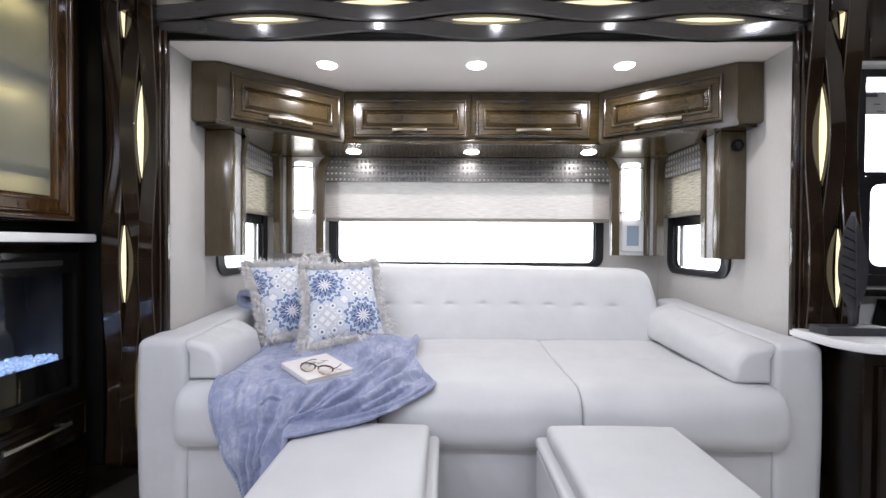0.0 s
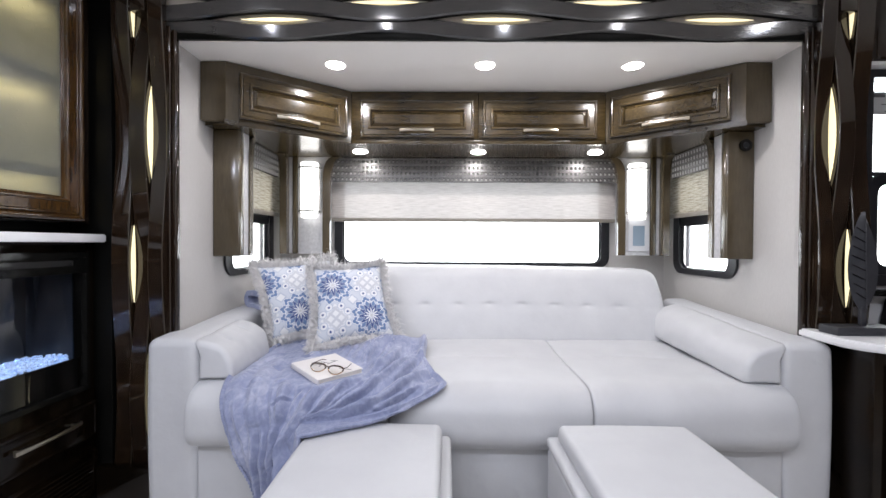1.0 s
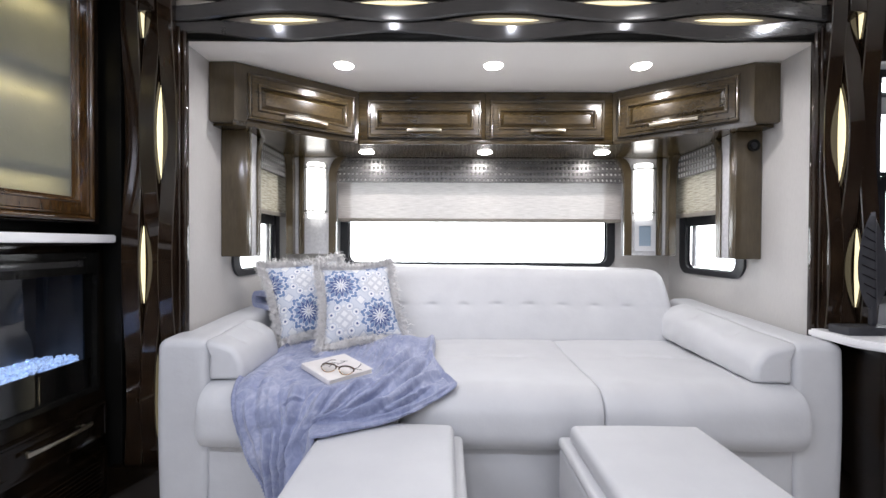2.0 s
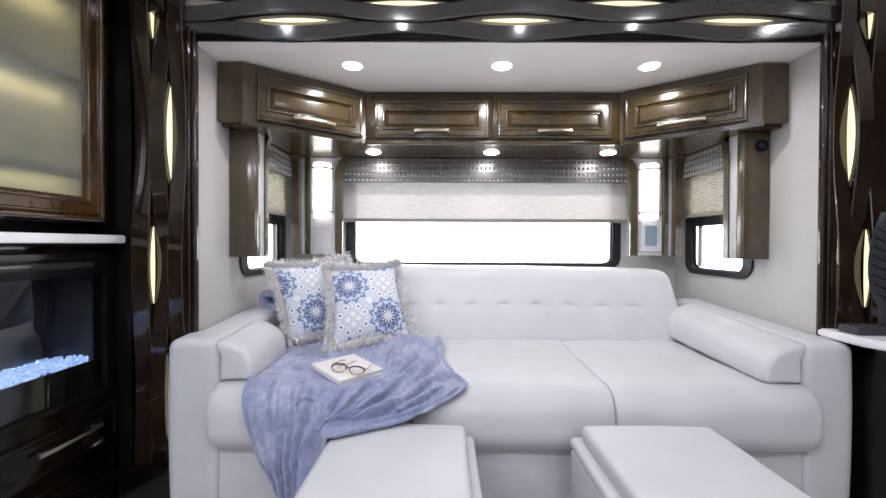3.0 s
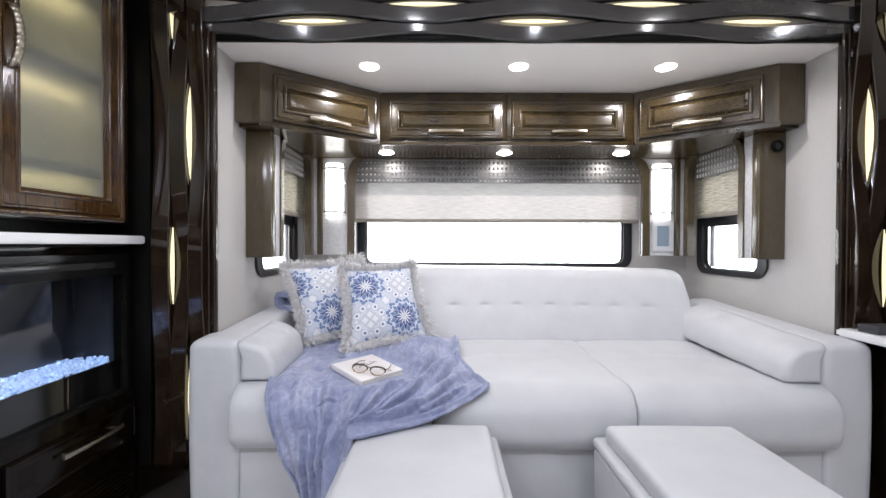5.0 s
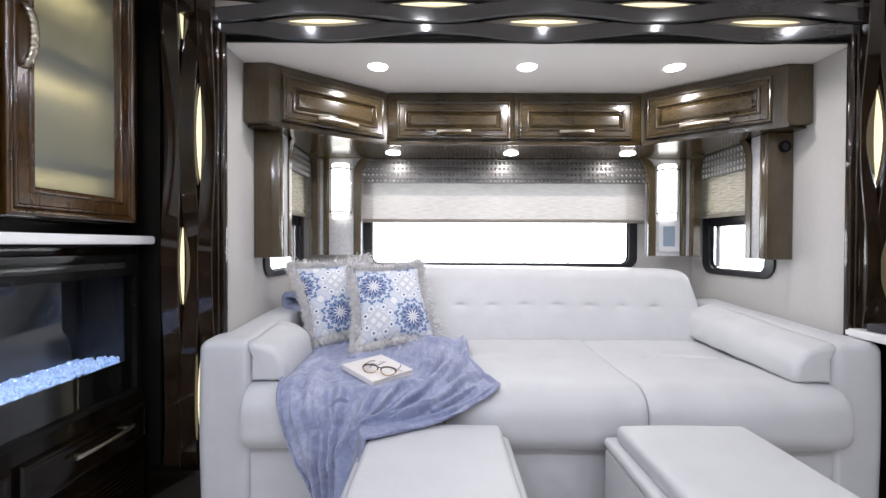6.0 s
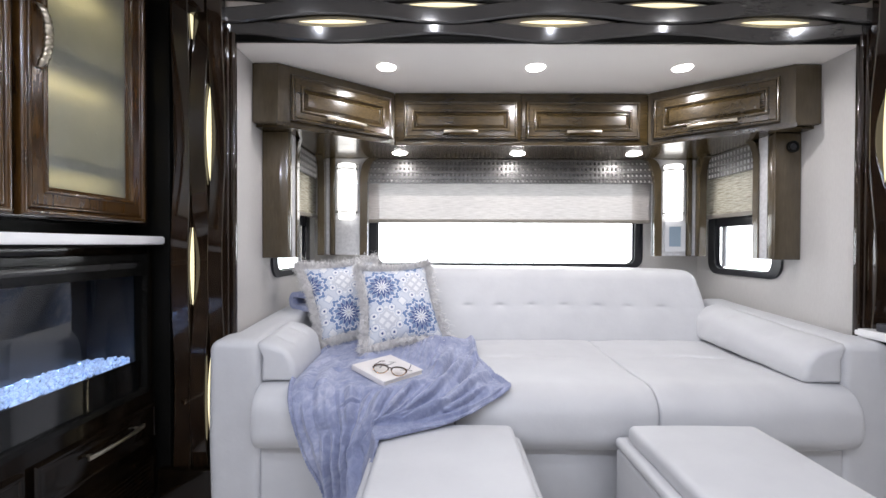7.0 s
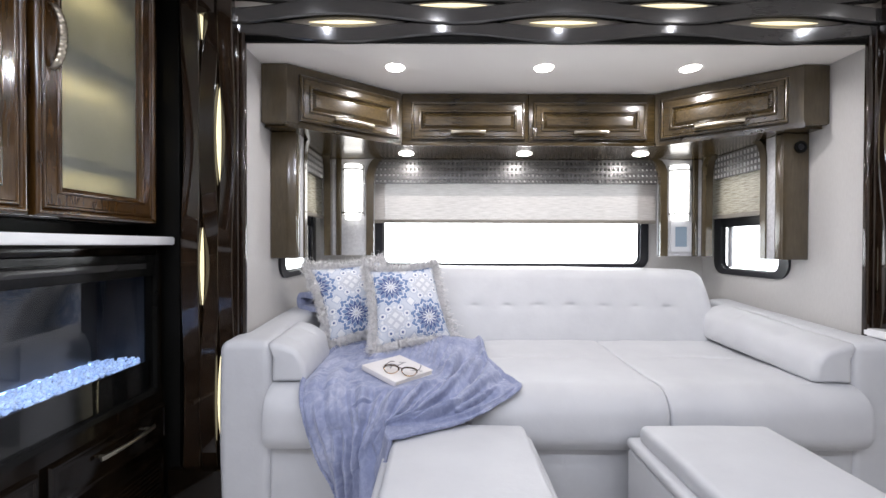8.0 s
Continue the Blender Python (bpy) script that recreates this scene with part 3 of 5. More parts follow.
def wave_column(s):
    flip = (lambda b: b) if s < 0 else mirror_x
    w = thing("wave_column", (CX + s * 1.35, 1.65, 0), "high-gloss espresso wood column of woven wavy boards with amber lights", "column", "columns beside the slide-out", "structure")
    part("backing", flip(box(-1.352, -1.135, 1.682, 1.699, 0.0, ZR, 0.002)), BLACKPAINT, w)
    ph = lambda z: math.cos(2 * math.pi * (z - ZREF) / PERIOD)
    mid = -1.226
    weave = lambda z, sign: 1.620 - sign * 0.020 * ph(z)     # boards pass before and behind one another
    for c0, a, sign, wd in ((-1.298, 0.006, 1, 0.068), (mid, 0.0, -1, 0.061), (-1.1595, 0.003, 1, 0.057)):
        b = part("wave_board", flip(ribbon("z", 0.0, ZR, lambda z, c0=c0, a=a: c0 + a * ph(z), wd, lambda z, sign=sign: weave(z, sign), 0.028, 120, 0.0028)), ESPRESSO, w)
        b.data.materials.append(BOARD_EDGE)
        for f in b.data.polygons:                # thin lighter arris along both edges: the edge highlight put into the colour
            f.material_index = 1 if 0.4 < abs(f.normal.x) < 0.95 and abs(f.normal.z) < 0.4 else 0
    # light panels set on edge in the gaps, turned towards the slide-out; the east one near the floor is behind the counter
    lights = [(-1.2615, 0.006, 1, ZREF, 0.30, 0.022), (-1.2615, 0.006, 1, ZREF + PERIOD, 0.30, 0.022), (mid + 0.0345, 0.0, -1, ZREF + PERIOD / 2, 0.395, 0.030)]
    for edge, a, sign, z, length, deep in lights + ([(mid + 0.0375, 0.0, -1, ZREF - PERIOD / 2, 0.35, 0.026)] if s < 0 else []):
        part("amber_light", flip(edge_panel(lambda q, edge=edge, a=a: edge + a * ph(q), lambda q, sign=sign: weave(q, sign), z, length, deep)), AMBER, w, "glowing amber lens-shaped light panel")
    part("cross_piece", flip(box(-1.2625, -1.1955, 1.603, 1.660, 1.905, 1.978, 0.003)), ESPRESSO, w)
    part("side_moulding", flip(box(-1.137, -1.118, 1.636, 1.665, 0.0, ZC + 0.052, 0.005, 3)), ESPRESSO, w)
    part("edge_moulding", flip(box(-1.118, -1.096, 1.640, 1.663, 0.0, ZC + 0.052, 0.007, 3)), ESPRESSO, w)
    part("plinth_block", flip(box(-1.352, -1.14, 1.560, 1.596, 0.0, 0.172, 0.004)), ESPRESSO_SATIN, w)
    return w


wave_column(-1)
wave_column(1)

hd = thing("wave_header", (CX, 1.65, ZC + 0.015), "high-gloss dark wood header of woven wavy boards with amber lights", "header trim", kind="structure")
HP = 0.866
HX = 0.149
hph = lambda x: math.cos(2 * math.pi * (x - HX) / HP)
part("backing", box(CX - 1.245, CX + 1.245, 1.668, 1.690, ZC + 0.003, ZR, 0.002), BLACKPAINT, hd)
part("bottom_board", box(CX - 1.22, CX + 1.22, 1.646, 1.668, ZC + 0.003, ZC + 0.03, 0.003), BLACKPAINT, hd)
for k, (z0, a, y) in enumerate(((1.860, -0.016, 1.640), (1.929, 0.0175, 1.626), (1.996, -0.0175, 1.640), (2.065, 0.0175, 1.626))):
    b = part("wave_board", ribbon("x", CX - 1.262, CX + 1.262, lambda x, z0=z0, a=a: z0 + a * hph(x), 0.062, lambda x, y=y, a=a: y + 0.002 * math.sin(4 * math.pi * (x - HX) / HP + 60 * a), 0.022, 150), ESPRESSO_SHEEN_X, hd)
    b.data.materials.append(BLACKPAINT)          # upper and lower edge faces in black
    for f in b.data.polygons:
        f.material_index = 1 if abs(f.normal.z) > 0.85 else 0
for i in range(-2, 3):
    for z, off in ((1.8955, 0.0), (1.9625, 0.5)):
        x = HX + (i + off) * HP
        if abs(x - CX) < 1.26:
            part("amber_light", lens_plate("x", z - 0.002, x, 0.262, 0.0145, 1.6455), AMBER, hd, "glowing amber lens-shaped light panel")

# ---- overhead cabinets ----
ZB = 1.550


def raised_door(w, h, m, parent, wood_mat, handle=True, glass=False, bar=0.175):
    """A raised-panel door in its own plane: x right, z up from its lower left corner, -y to the room."""
    arc = [radians(q) for q in range(20, 161, 20)]
    loops = [(0, 0), (0, 0.014)] + [(0.0085 - 0.0085 * math.cos(q), 0.014 + 0.011 * math.sin(q)) for q in arc]
    loops += [(0.0172, 0.0165), (0.0176, 0.0205), (0.0410, 0.0205), (0.0414, 0.0222)] + [(0.0485 - 0.007 * math.cos(q), 0.0215 + 0.006 * math.sin(q)) for q in arc]
    loops += [(0.0560, 0.013), (0.0585, 0.010), (0.0600, 0.010), (0.0730, 0.0180), (0.0745, 0.0200)]
    secs = [[(i, -d, i), (w - i, -d, i), (w - i, -d, h - i), (i, -d, h - i)] for i, d in loops]
    bm = sweep(secs)
    bm.transform(m)
    d = part("door", bm, wood_mat, parent, angle=25)
    if handle:
        pull(w / 2, 0.034, bar, 0.024, m, d)
    return d


def pull(x, z, length, d0, m, parent, reach=0.026, up=0.0):
    """A slightly arched flat bar handle on two posts."""
    secs = []
    for k in range(17):
        u = -1 + 2 * k / 16
        c = Vector((x + u * length / 2, -d0 - reach + 0.010 * u * u, z + up * (1 - u * u)))
        hh = 0.0052 + 0.002 * abs(u)
        secs.append([c + Vector((0, dy, dz)) for dy, dz in ((-0.003, -hh), (0.003, -hh), (0.004, 0), (0.003, hh), (-0.003, hh), (-0.005, 0))])
    bm = sweep(secs)
    for sx in (-1, 1):
        tube([(x + sx * length * 0.42, -d0 + 0.006, z + up * 0.3), (x + sx * length * 0.42, -d0 - reach + 0.010, z + up * 0.3)], 0.005, bm=bm)
    bm.transform(m)
    return part("handle", bm, NICKEL, parent, "brushed nickel bar handle")


for s in (-1, 1):
    x0, x1 = (CX - 0.659, CX) if s < 0 else (CX, CX + 0.659)
    c = thing("overhead_cabinet", ((x0 + x1) / 2, 2.45, ZB), "brown walnut overhead cabinet with a raised-panel flap door", "cabinet", "overhead cabinets")
    part("body", box(x0 + 0.0005, x1 - 0.0005, 2.19, YB - 0.002, ZB, ZC - 0.002, 0.003), WALNUT_X, c)
    a, b = (x0 + 0.049, x1 - 0.021) if s < 0 else (x0 + 0.021, x1 - 0.049)
    raised_door(b - a, 0.194, Matrix.Translation((a, 2.188, 1.567)), c, WALNUT_X)

E1, E2 = Vector((CX + 1.125, 1.827)), Vector((CX + 0.660, 2.19))
for s in (-1, 1):
    flip = (lambda b: b) if s > 0 else mirror_x
    c = thing("overhead_cabinet", (CX + s * 1.05, 2.3, ZB), "brown walnut corner overhead cabinet with an angled raised-panel door", "cabinet", "overhead cabinets")
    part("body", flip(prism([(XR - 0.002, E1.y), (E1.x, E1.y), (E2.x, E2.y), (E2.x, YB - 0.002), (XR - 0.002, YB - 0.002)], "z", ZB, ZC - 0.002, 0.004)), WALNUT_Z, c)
    d = (E2 - E1).normalized() if s > 0 else None
    if s > 0:
        p0, p1 = E2, E1                      # seen from the room: left to right
    else:
        p0, p1 = Vector((2 * CX - E1.x, E1.y)), Vector((2 * CX - E2.x, E2.y))
    d = (p1 - p0).normalized()
    ang = math.degrees(math.atan2(d.y, d.x))
    inner, outer = 0.028, 0.050
    st = inner if s > 0 else outer
    o = p0 + d * st
    n = Vector((d.y, -d.x)) * 0.002
    raised_door((p1 - p0).length - inner - outer, 0.205, pose(o.x + n.x, o.y + n.y, 1.565, 0, 0, ang), c, WALNUT_X, bar=0.2)
    # soffit light rail along the diagonal
    part("bottom_rail", flip(prism([(E1.x + 0.004, E1.y - 0.004), (E2.x + 0.002, E2.y - 0.010), (E2.x + 0.012, E2.y + 0.012), (E1.x + 0.016, E1.y + 0.016)], "z", ZB - 0.012, ZB + 0.012, 0.003)), WALNUT_X, c)

solid("soffit", prism([(XL + 0.003, 1.86), (2 * CX - E1.x, 1.86), (2 * CX - E2.x, 2.20), (E2.x, 2.20), (E1.x, 1.86), (XR - 0.003, 1.86), (XR - 0.003, YB - 0.003), (XL + 0.003, YB - 0.003)], "z", 1.540, ZB - 0.001), WALNUT_SATIN, "satin walnut underside board below the overhead cabinets", "soffit", kind="structure")
solid("cabinet_rail", box(2 * CX - E2.x + 0.005, E2.x - 0.005, 2.183, 2.20, ZB - 0.012, ZB + 0.010, 0.003), WALNUT_X, "narrow walnut rail under the cabinet row", "trim", kind="structure")

# ---- window surrounds, valances and shades ----
ZS, ZL = 1.539, 0.958     # top and foot of the surrounds
YP = 2.525                # face of the rear surround
XP = CX + 1.117           # face of the side surrounds


def arch_trim(a, b, top, foot, r, rz, axis, d0, d1, fill=None, bm=None):
    """Half of an arch: an upright strip whose inner edge curls over into the opening at the top. a: inner edge, b: outer edge."""
    sgn = 1 if b > a else -1
    inner, outer = [(a, foot)], [(b, foot)]
    for k in range(9):
        t = radians(90 * k / 8)
        inner.append((a - sgn * r * (1 - math.cos(t)), top - rz * (1 - math.sin(t))))
        outer.append((b - sgn * r * 0.9 * (1 - math.cos(t)), top - rz * 0.82 * (1 - math.sin(t))))
    if fill is not None:
        inner, outer = outer, [(fill, z) for _, z in outer]
    put = {"y": lambda p, d: (p[0], d, p[1]), "x": lambda p, d: (d, p[0], p[1])}[axis]
    return sweep([[put(i, d0), put(i, d1), put(o, d1), put(o, d0)] for i, o in zip(inner, outer)], bm=bm)


rear = thing("window_surround", (CX, YP, ZL), "silver fabric window surround with glossy walnut edge strips", "window surround", "window surrounds", "structure")
for s in (1, -1):
    flip = (lambda b: b) if s > 0 else mirror_x
    ox = CX + 0.860
    part("fabric_panel", flip(box(ox + 0.0, XP - 0.06, YP, YP + 0.03, ZL, ZS, 0.004)), PAD, rear)
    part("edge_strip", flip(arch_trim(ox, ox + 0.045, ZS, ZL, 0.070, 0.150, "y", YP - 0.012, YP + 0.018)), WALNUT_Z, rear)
    part("fabric_flare", flip(arch_trim(ox, ox + 0.045, ZS, ZS - 0.16, 0.070, 0.150, "y", YP + 0.001, YP + 0.017, ox + 0.05)), PAD, rear)
    part("corner_strip", flip(box(XP - 0.063, XP - 0.031, YP - 0.014, YP + 0.02, ZL, ZS, 0.006, 3)), WALNUT_Z, rear)
    part("light_strip", flip(box(XP - 0.0305, XP - 0.003, YP - 0.008, YP + 0.02, ZL, ZS, 0.01, 3)), PAD, rear)
    c = thing("window_surround", (CX + s * (XP - CX), 2.2, ZL), "silver fabric side-window surround with walnut end panel", "window surround", "window surrounds", "structure")
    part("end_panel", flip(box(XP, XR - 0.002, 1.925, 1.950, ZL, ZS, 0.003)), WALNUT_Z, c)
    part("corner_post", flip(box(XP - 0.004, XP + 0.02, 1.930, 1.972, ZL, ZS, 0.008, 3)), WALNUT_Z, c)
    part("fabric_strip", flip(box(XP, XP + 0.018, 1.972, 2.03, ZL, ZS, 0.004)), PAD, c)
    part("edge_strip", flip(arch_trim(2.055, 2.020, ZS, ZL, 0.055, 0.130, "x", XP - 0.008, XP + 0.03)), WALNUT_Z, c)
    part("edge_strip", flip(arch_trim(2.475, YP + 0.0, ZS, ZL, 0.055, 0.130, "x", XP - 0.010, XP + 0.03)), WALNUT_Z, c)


def valance(name, axis, a0, a1, at, z0, z1, label, s=1, rail=0.0080, bar=0.0062, tab=0.0105):
    """A metal valance pierced by four rows of slots, with a dark backing."""
    flip = (lambda b: b) if s > 0 else mirror_x
    base = ((a0 + a1) / 2, at, z0) if axis == "y" else (CX + s * (at - CX), (a0 + a1) / 2, z0)
    v = thing(name, base, label, "window valance", "pierced valances")

    def slab(p0, p1, d0, d1, q0, q1, bm, bev=0.0):
        return box(p0, p1, d0, d1, q0, q1, bev, 1, bm) if axis == "y" else box(d0, d1, p0, p1, q0, q1, bev, 1, bm)

    part("backing", flip(slab(a0, a1, at + 0.012, at + 0.016, z0, z1, bmesh.new())), HOLE, v)
    rows, pitch = 4, 0.0255
    n = round((a1 - a0) / pitch)
    zp = (z1 - z0) / rows
    for k in range(rows + 1):
        zc = z0 + k * zp
        part("rail", flip(slab(a0, a1, at, at + 0.010, zc - rail if k else zc, zc + rail if k < rows else zc, bmesh.new(), 0.0015)), PEWTER, v)
    bm2 = bmesh.new()
    for i in range(n + 1):
        x = a0 + (a1 - a0) * i / n
        for k in range(rows):
            zc = z0 + (k + 0.5) * zp
            slab(max(a0, x - bar), min(a1, x + bar), at + 0.001, at + 0.009, zc - zp / 2 + 0.005, zc + zp / 2 - 0.005, bm2)
    tabs = bmesh.new()
    for i in range(n):
        x = a0 + (a1 - a0) * (i + 0.5) / n
        for k in range(rows):
            zc = z0 + (k + 0.5) * zp
            f = (x - 0.0060, x - 0.0060 + tab)
            if axis == "y":
                g = ((at + 0.001, zc - 0.009), (at + 0.0105, zc + 0.005))
                vs = [tabs.verts.new((p, d, z)) for p, (d, z) in ((f[0], g[0]), (f[1], g[0]), (f[1], g[1]), (f[0], g[1]))]
            else:                     # flaps turned towards the room
                g = (at + 0.009, at - 0.001)
                vs = [tabs.verts.new((d, p, z)) for p, d, z in ((f[0], g[0], zc - 0.0095), (f[1], g[1], zc - 0.0095), (f[1], g[1], zc + 0.0085), (f[0], g[0], zc + 0.0085))]
            tabs.faces.new(vs)
    part("louvre_tab", flip(tabs), SATIN_SILVER, v, kind="stuff")
    part("slot_bar", flip(bm2), PEWTER, v, kind="stuff")
    return v


def roller_shade(axis, a0, a1, at, z0, z1, s=1, weave=SHADE):
    flip = (lambda b: b) if s > 0 else mirror_x
    base = ((a0 + a1) / 2, at, z0) if axis == "y" else (CX + s * (at - CX), (a0 + a1) / 2, z0)
    r = thing("roller_shade", base, "woven beige roller shade pulled half way down", "window shade", "roller shades")
    cloth = bmesh.new()
    n = 24
    low = [cloth.verts.new((a0 + (a1 - a0) * k / n, at + 0.0015 * math.sin(k * 1.1), z0) if axis == "y" else (at + 0.0015 * math.sin(k * 1.1), a0 + (a1 - a0) * k / n, z0)) for k in range(n + 1)]
    high = [cloth.verts.new((v.co.x, v.co.y, z1)) for v in low]
    for k in range(n):
        cloth.faces.new((low[k], low[k + 1], high[k + 1], high[k]))
    part("cloth", flip(cloth), weave, r)
    bar = box(a0, a1, at - 0.010, at + 0.0015, z0 - 0.020, z0 + 0.003, 0.004) if axis == "y" else box(at - 0.010, at + 0.0015, a0, a1, z0 - 0.020, z0 + 0.003, 0.004)
    part("bottom_rail", flip(bar), RAIL, r)
    return r


valance("window_valance", "y", CX - 0.858, CX + 0.858, 2.545, 1.394, ZS - 0.003, "wide dark metal valance pierced by rows of small slots")
roller_shade("y", CX - 0.885, CX + 0.885, 2.625, 1.1775, 1.52)
for s in (1, -1):
    valance("window_valance", "x", 2.058, 2.475, XP + 0.036, 1.408, ZS - 0.003, "short dark metal valance pierced by rows of small slots", s, 0.0060, 0.0042, 0.0085)
    roller_shade("x", 2.030, 2.60, XP + 0.075, 1.200, 1.52, s, SHADE_DIMMED)

# wall sconces on the fabric panels
for s in (1, -1):
    x = CX + (0.970 if s > 0 else -0.982)
    c = thing("wall_sconce", (x, YP, 1.215), "lit half-round frosted glass wall sconce with chrome bands", "wall lamp", "wall sconces")
    pts = [(x + 0.054 * math.cos(radians(180 + 180 * k / 14)), YP - 0.004 + 0.060 * math.sin(radians(180 + 180 * k / 14))) for k in range(15)]
    part("shade", prism(pts, "z", 1.205, 1.500, 0.004), SCONCE, c, "glowing frosted half-round glass")
    part("back_plate", box(x - 0.064, x + 0.064, YP - 0.008, YP - 0.001, 1.20, 1.50, 0.003), CHROME, c)
    part("finial", box(x - 0.040, x + 0.040, YP - 0.045, YP - 0.001, 1.172, 1.204, 0.004), SCONCE, c, "glowing lower glass block")
    for z in (1.212, 1.468):
        pts = [(x + 0.064 * math.cos(radians(180 + 180 * k / 14)), YP - 0.004 + 0.068 * math.sin(radians(180 + 180 * k / 14)), z) for k in range(15)]
        part("chrome_band", tube(pts, 0.0048, 6), STEEL, c)
    for sx in (-1, 1):
        part("side_rod", tube([(x + sx * 0.066, YP - 0.012, 1.195), (x + sx * 0.066, YP - 0.012, 1.495)], 0.0042, 6), STEEL, c)

# thermostat under the east sconce, speaker knob on the end panel
x = CX + 0.985
th = thing("wall_control", (x, YP, 0.98), "small grey wall control panel with a blue-grey screen", "control panel")
part("bezel", frame_ring(round_rect(x - 0.062, x + 0.062, 0.985, 1.165, 0.006), round_rect(x - 0.036, x + 0.036, 1.015, 1.135, 0.003), "y", YP - 0.012, YP + 0.002), PLASTIC, th)
part("screen", box(x - 0.036, x + 0.036, YP - 0.008, YP, 1.015, 1.135), SCREEN, th, "dark blue-grey screen")
kx, kz = XP + 0.075, 1.475
kn = thing("round_outlet", (kx, 1.925, kz - 0.03), "round dark socket on the walnut end panel", "socket")
part("rim", ringed((kx, 1.915, kz), 0.016, 0.027, 0.010, "y"), BLACKTRIM, kn)
part("core", disc((kx, 1.914, kz), 0.017, 0.011, "y", 20, 0.004), BLACKFRAME, kn)

# ---- sofa ----
SX0, SX1 = CX - 1.078, CX + 1.070      # inner faces of the arms
sofa = thing("sofa", (CX, 1.95, 0), "white leather three-seat sofa with a tufted back", "sofa")


def wob(p, f=6.0, a=0.003):
    return a * noise.noise(Vector(p) * f)


part("base", box(SX0 + 0.002, SX1 - 0.002, 1.528, 2.50, 0.03, 0.325, 0.012, 3), LEATHER, sofa)


def arm(s):
    x0, x1 = (SX0 - 0.175, SX0) if s < 0 else (SX1, SX1 + 0.170)
    w = (x1 - x0) / 2

    def bend(p):
        q = Vector(p)
        v = (q.y + 0.45) / 0.9                      # 0 at the front, 1 at the back
        if q.z > 0:
            q.z += 0.055 * v * (q.z / 0.315) + 0.006 * math.cos(q.x / w * 1.4) * (q.z / 0.315)
        q.x += 0.006 * math.sin((q.z + 0.3) * 5) * (1 if q.x > 0 else -1)
        q.z += wob(q, 4, 0.004) if q.z > 0.2 else 0
        if q.x * s > 0:                             # the front laps over the opening's trim, the rest stays inside the walls
            k = min(max((q.y + 0.345) / 0.03, 0), 1)
            q.x += s * (0.014 * (1 - k) - 0.022 * k) * q.x * s / w
        return q

    return shift(soft_box((w, 0.45, 0.315), 0.032, (6, 24, 16), 5, bend), ((x0 + x1) / 2, 1.53 + 0.45, 0.03 + 0.315))


part("armrest", arm(-1), LEATHER, sofa)
part("armrest", arm(1), LEATHER, sofa)

SW = (SX1 - SX0) / 3
SEAT = 0.505


def seat(i):
    w, hy, hz, R = SW / 2 - 0.0006, 0.37, 0.117, 0.088

    def bend(p):
        q = Vector(p)
        if q.y < 0:                                  # the front rolls over in one wide curve
            c = Vector((max(q.y, -hy + R), max(-hz + R, min(hz - R, q.z))))
            d = Vector((q.y, q.z)) - c
            if d.length > 1e-9:
                over = max(0, abs(q.x) - (w - 0.009)) / 0.009
                reach = max(abs(d.x), abs(d.y)) if over > 0.9999 else R - 0.009 * (1 - math.sqrt(1 - over * over))
                d = d.normalized() * reach
                q.y, q.z = c.x + d.x, c.y + d.y
        fx, fy = 1 - (q.x / w) ** 2, 1 - (q.y / hy) ** 2
        k = min(1, max(0, q.z / 0.07))
        k = k * k * (3 - 2 * k)
        if q.z > 0:
            q.z += k * 0.009 * max(fx, 0) ** 0.6 * max(fy, 0) ** 0.35 + 0.014 * max(0, q.y / hy)
            line = q.y - 0.055 - 0.010 * math.sin(q.x * 9 + i) - 0.004 * math.sin(q.x * 47 + i)
            q.z -= 0.011 * math.exp(-(line / 0.011) ** 2) * max(0, 1 - (q.x / 0.26) ** 2) * (0.75 + 0.25 * math.sin(q.x * 60))
            q.z -= 0.003 * math.exp(-(line / 0.035) ** 2) * (0.5 + 0.5 * math.sin(q.x * 85 + 2 * i)) * max(0, 1 - (q.x / 0.30) ** 2)
            q.z += k * (wob((q.x + i * 3, q.y, 0), 5, 0.005) + wob((q.x + i * 3, q.y * 0.6, 3), 17, 0.0018))
        if q.y < 0:
            q.y -= 0.026 * max(0, 1 - (q.z / 0.125) ** 2) * max(fx, 0) ** 0.35 * (-q.y / hy)
            q.y += wob((q.x + i * 7, 2, q.z), 6, 0.006)
        return q

    return shift(soft_box((w, hy, hz), 0.009, (40, 80, 18), 4, bend), (SX0 + SW * (i + 0.5), 1.457 + hy, 0.510 - hz))


for i in range(3):
    part("seat_cushion", seat(i), LEATHER, sofa)

BX0, BX1 = CX - 1.02, CX + 1.02
TUFTS = [-0.152 + 0.1738 * k for k in range(-4, 7)]


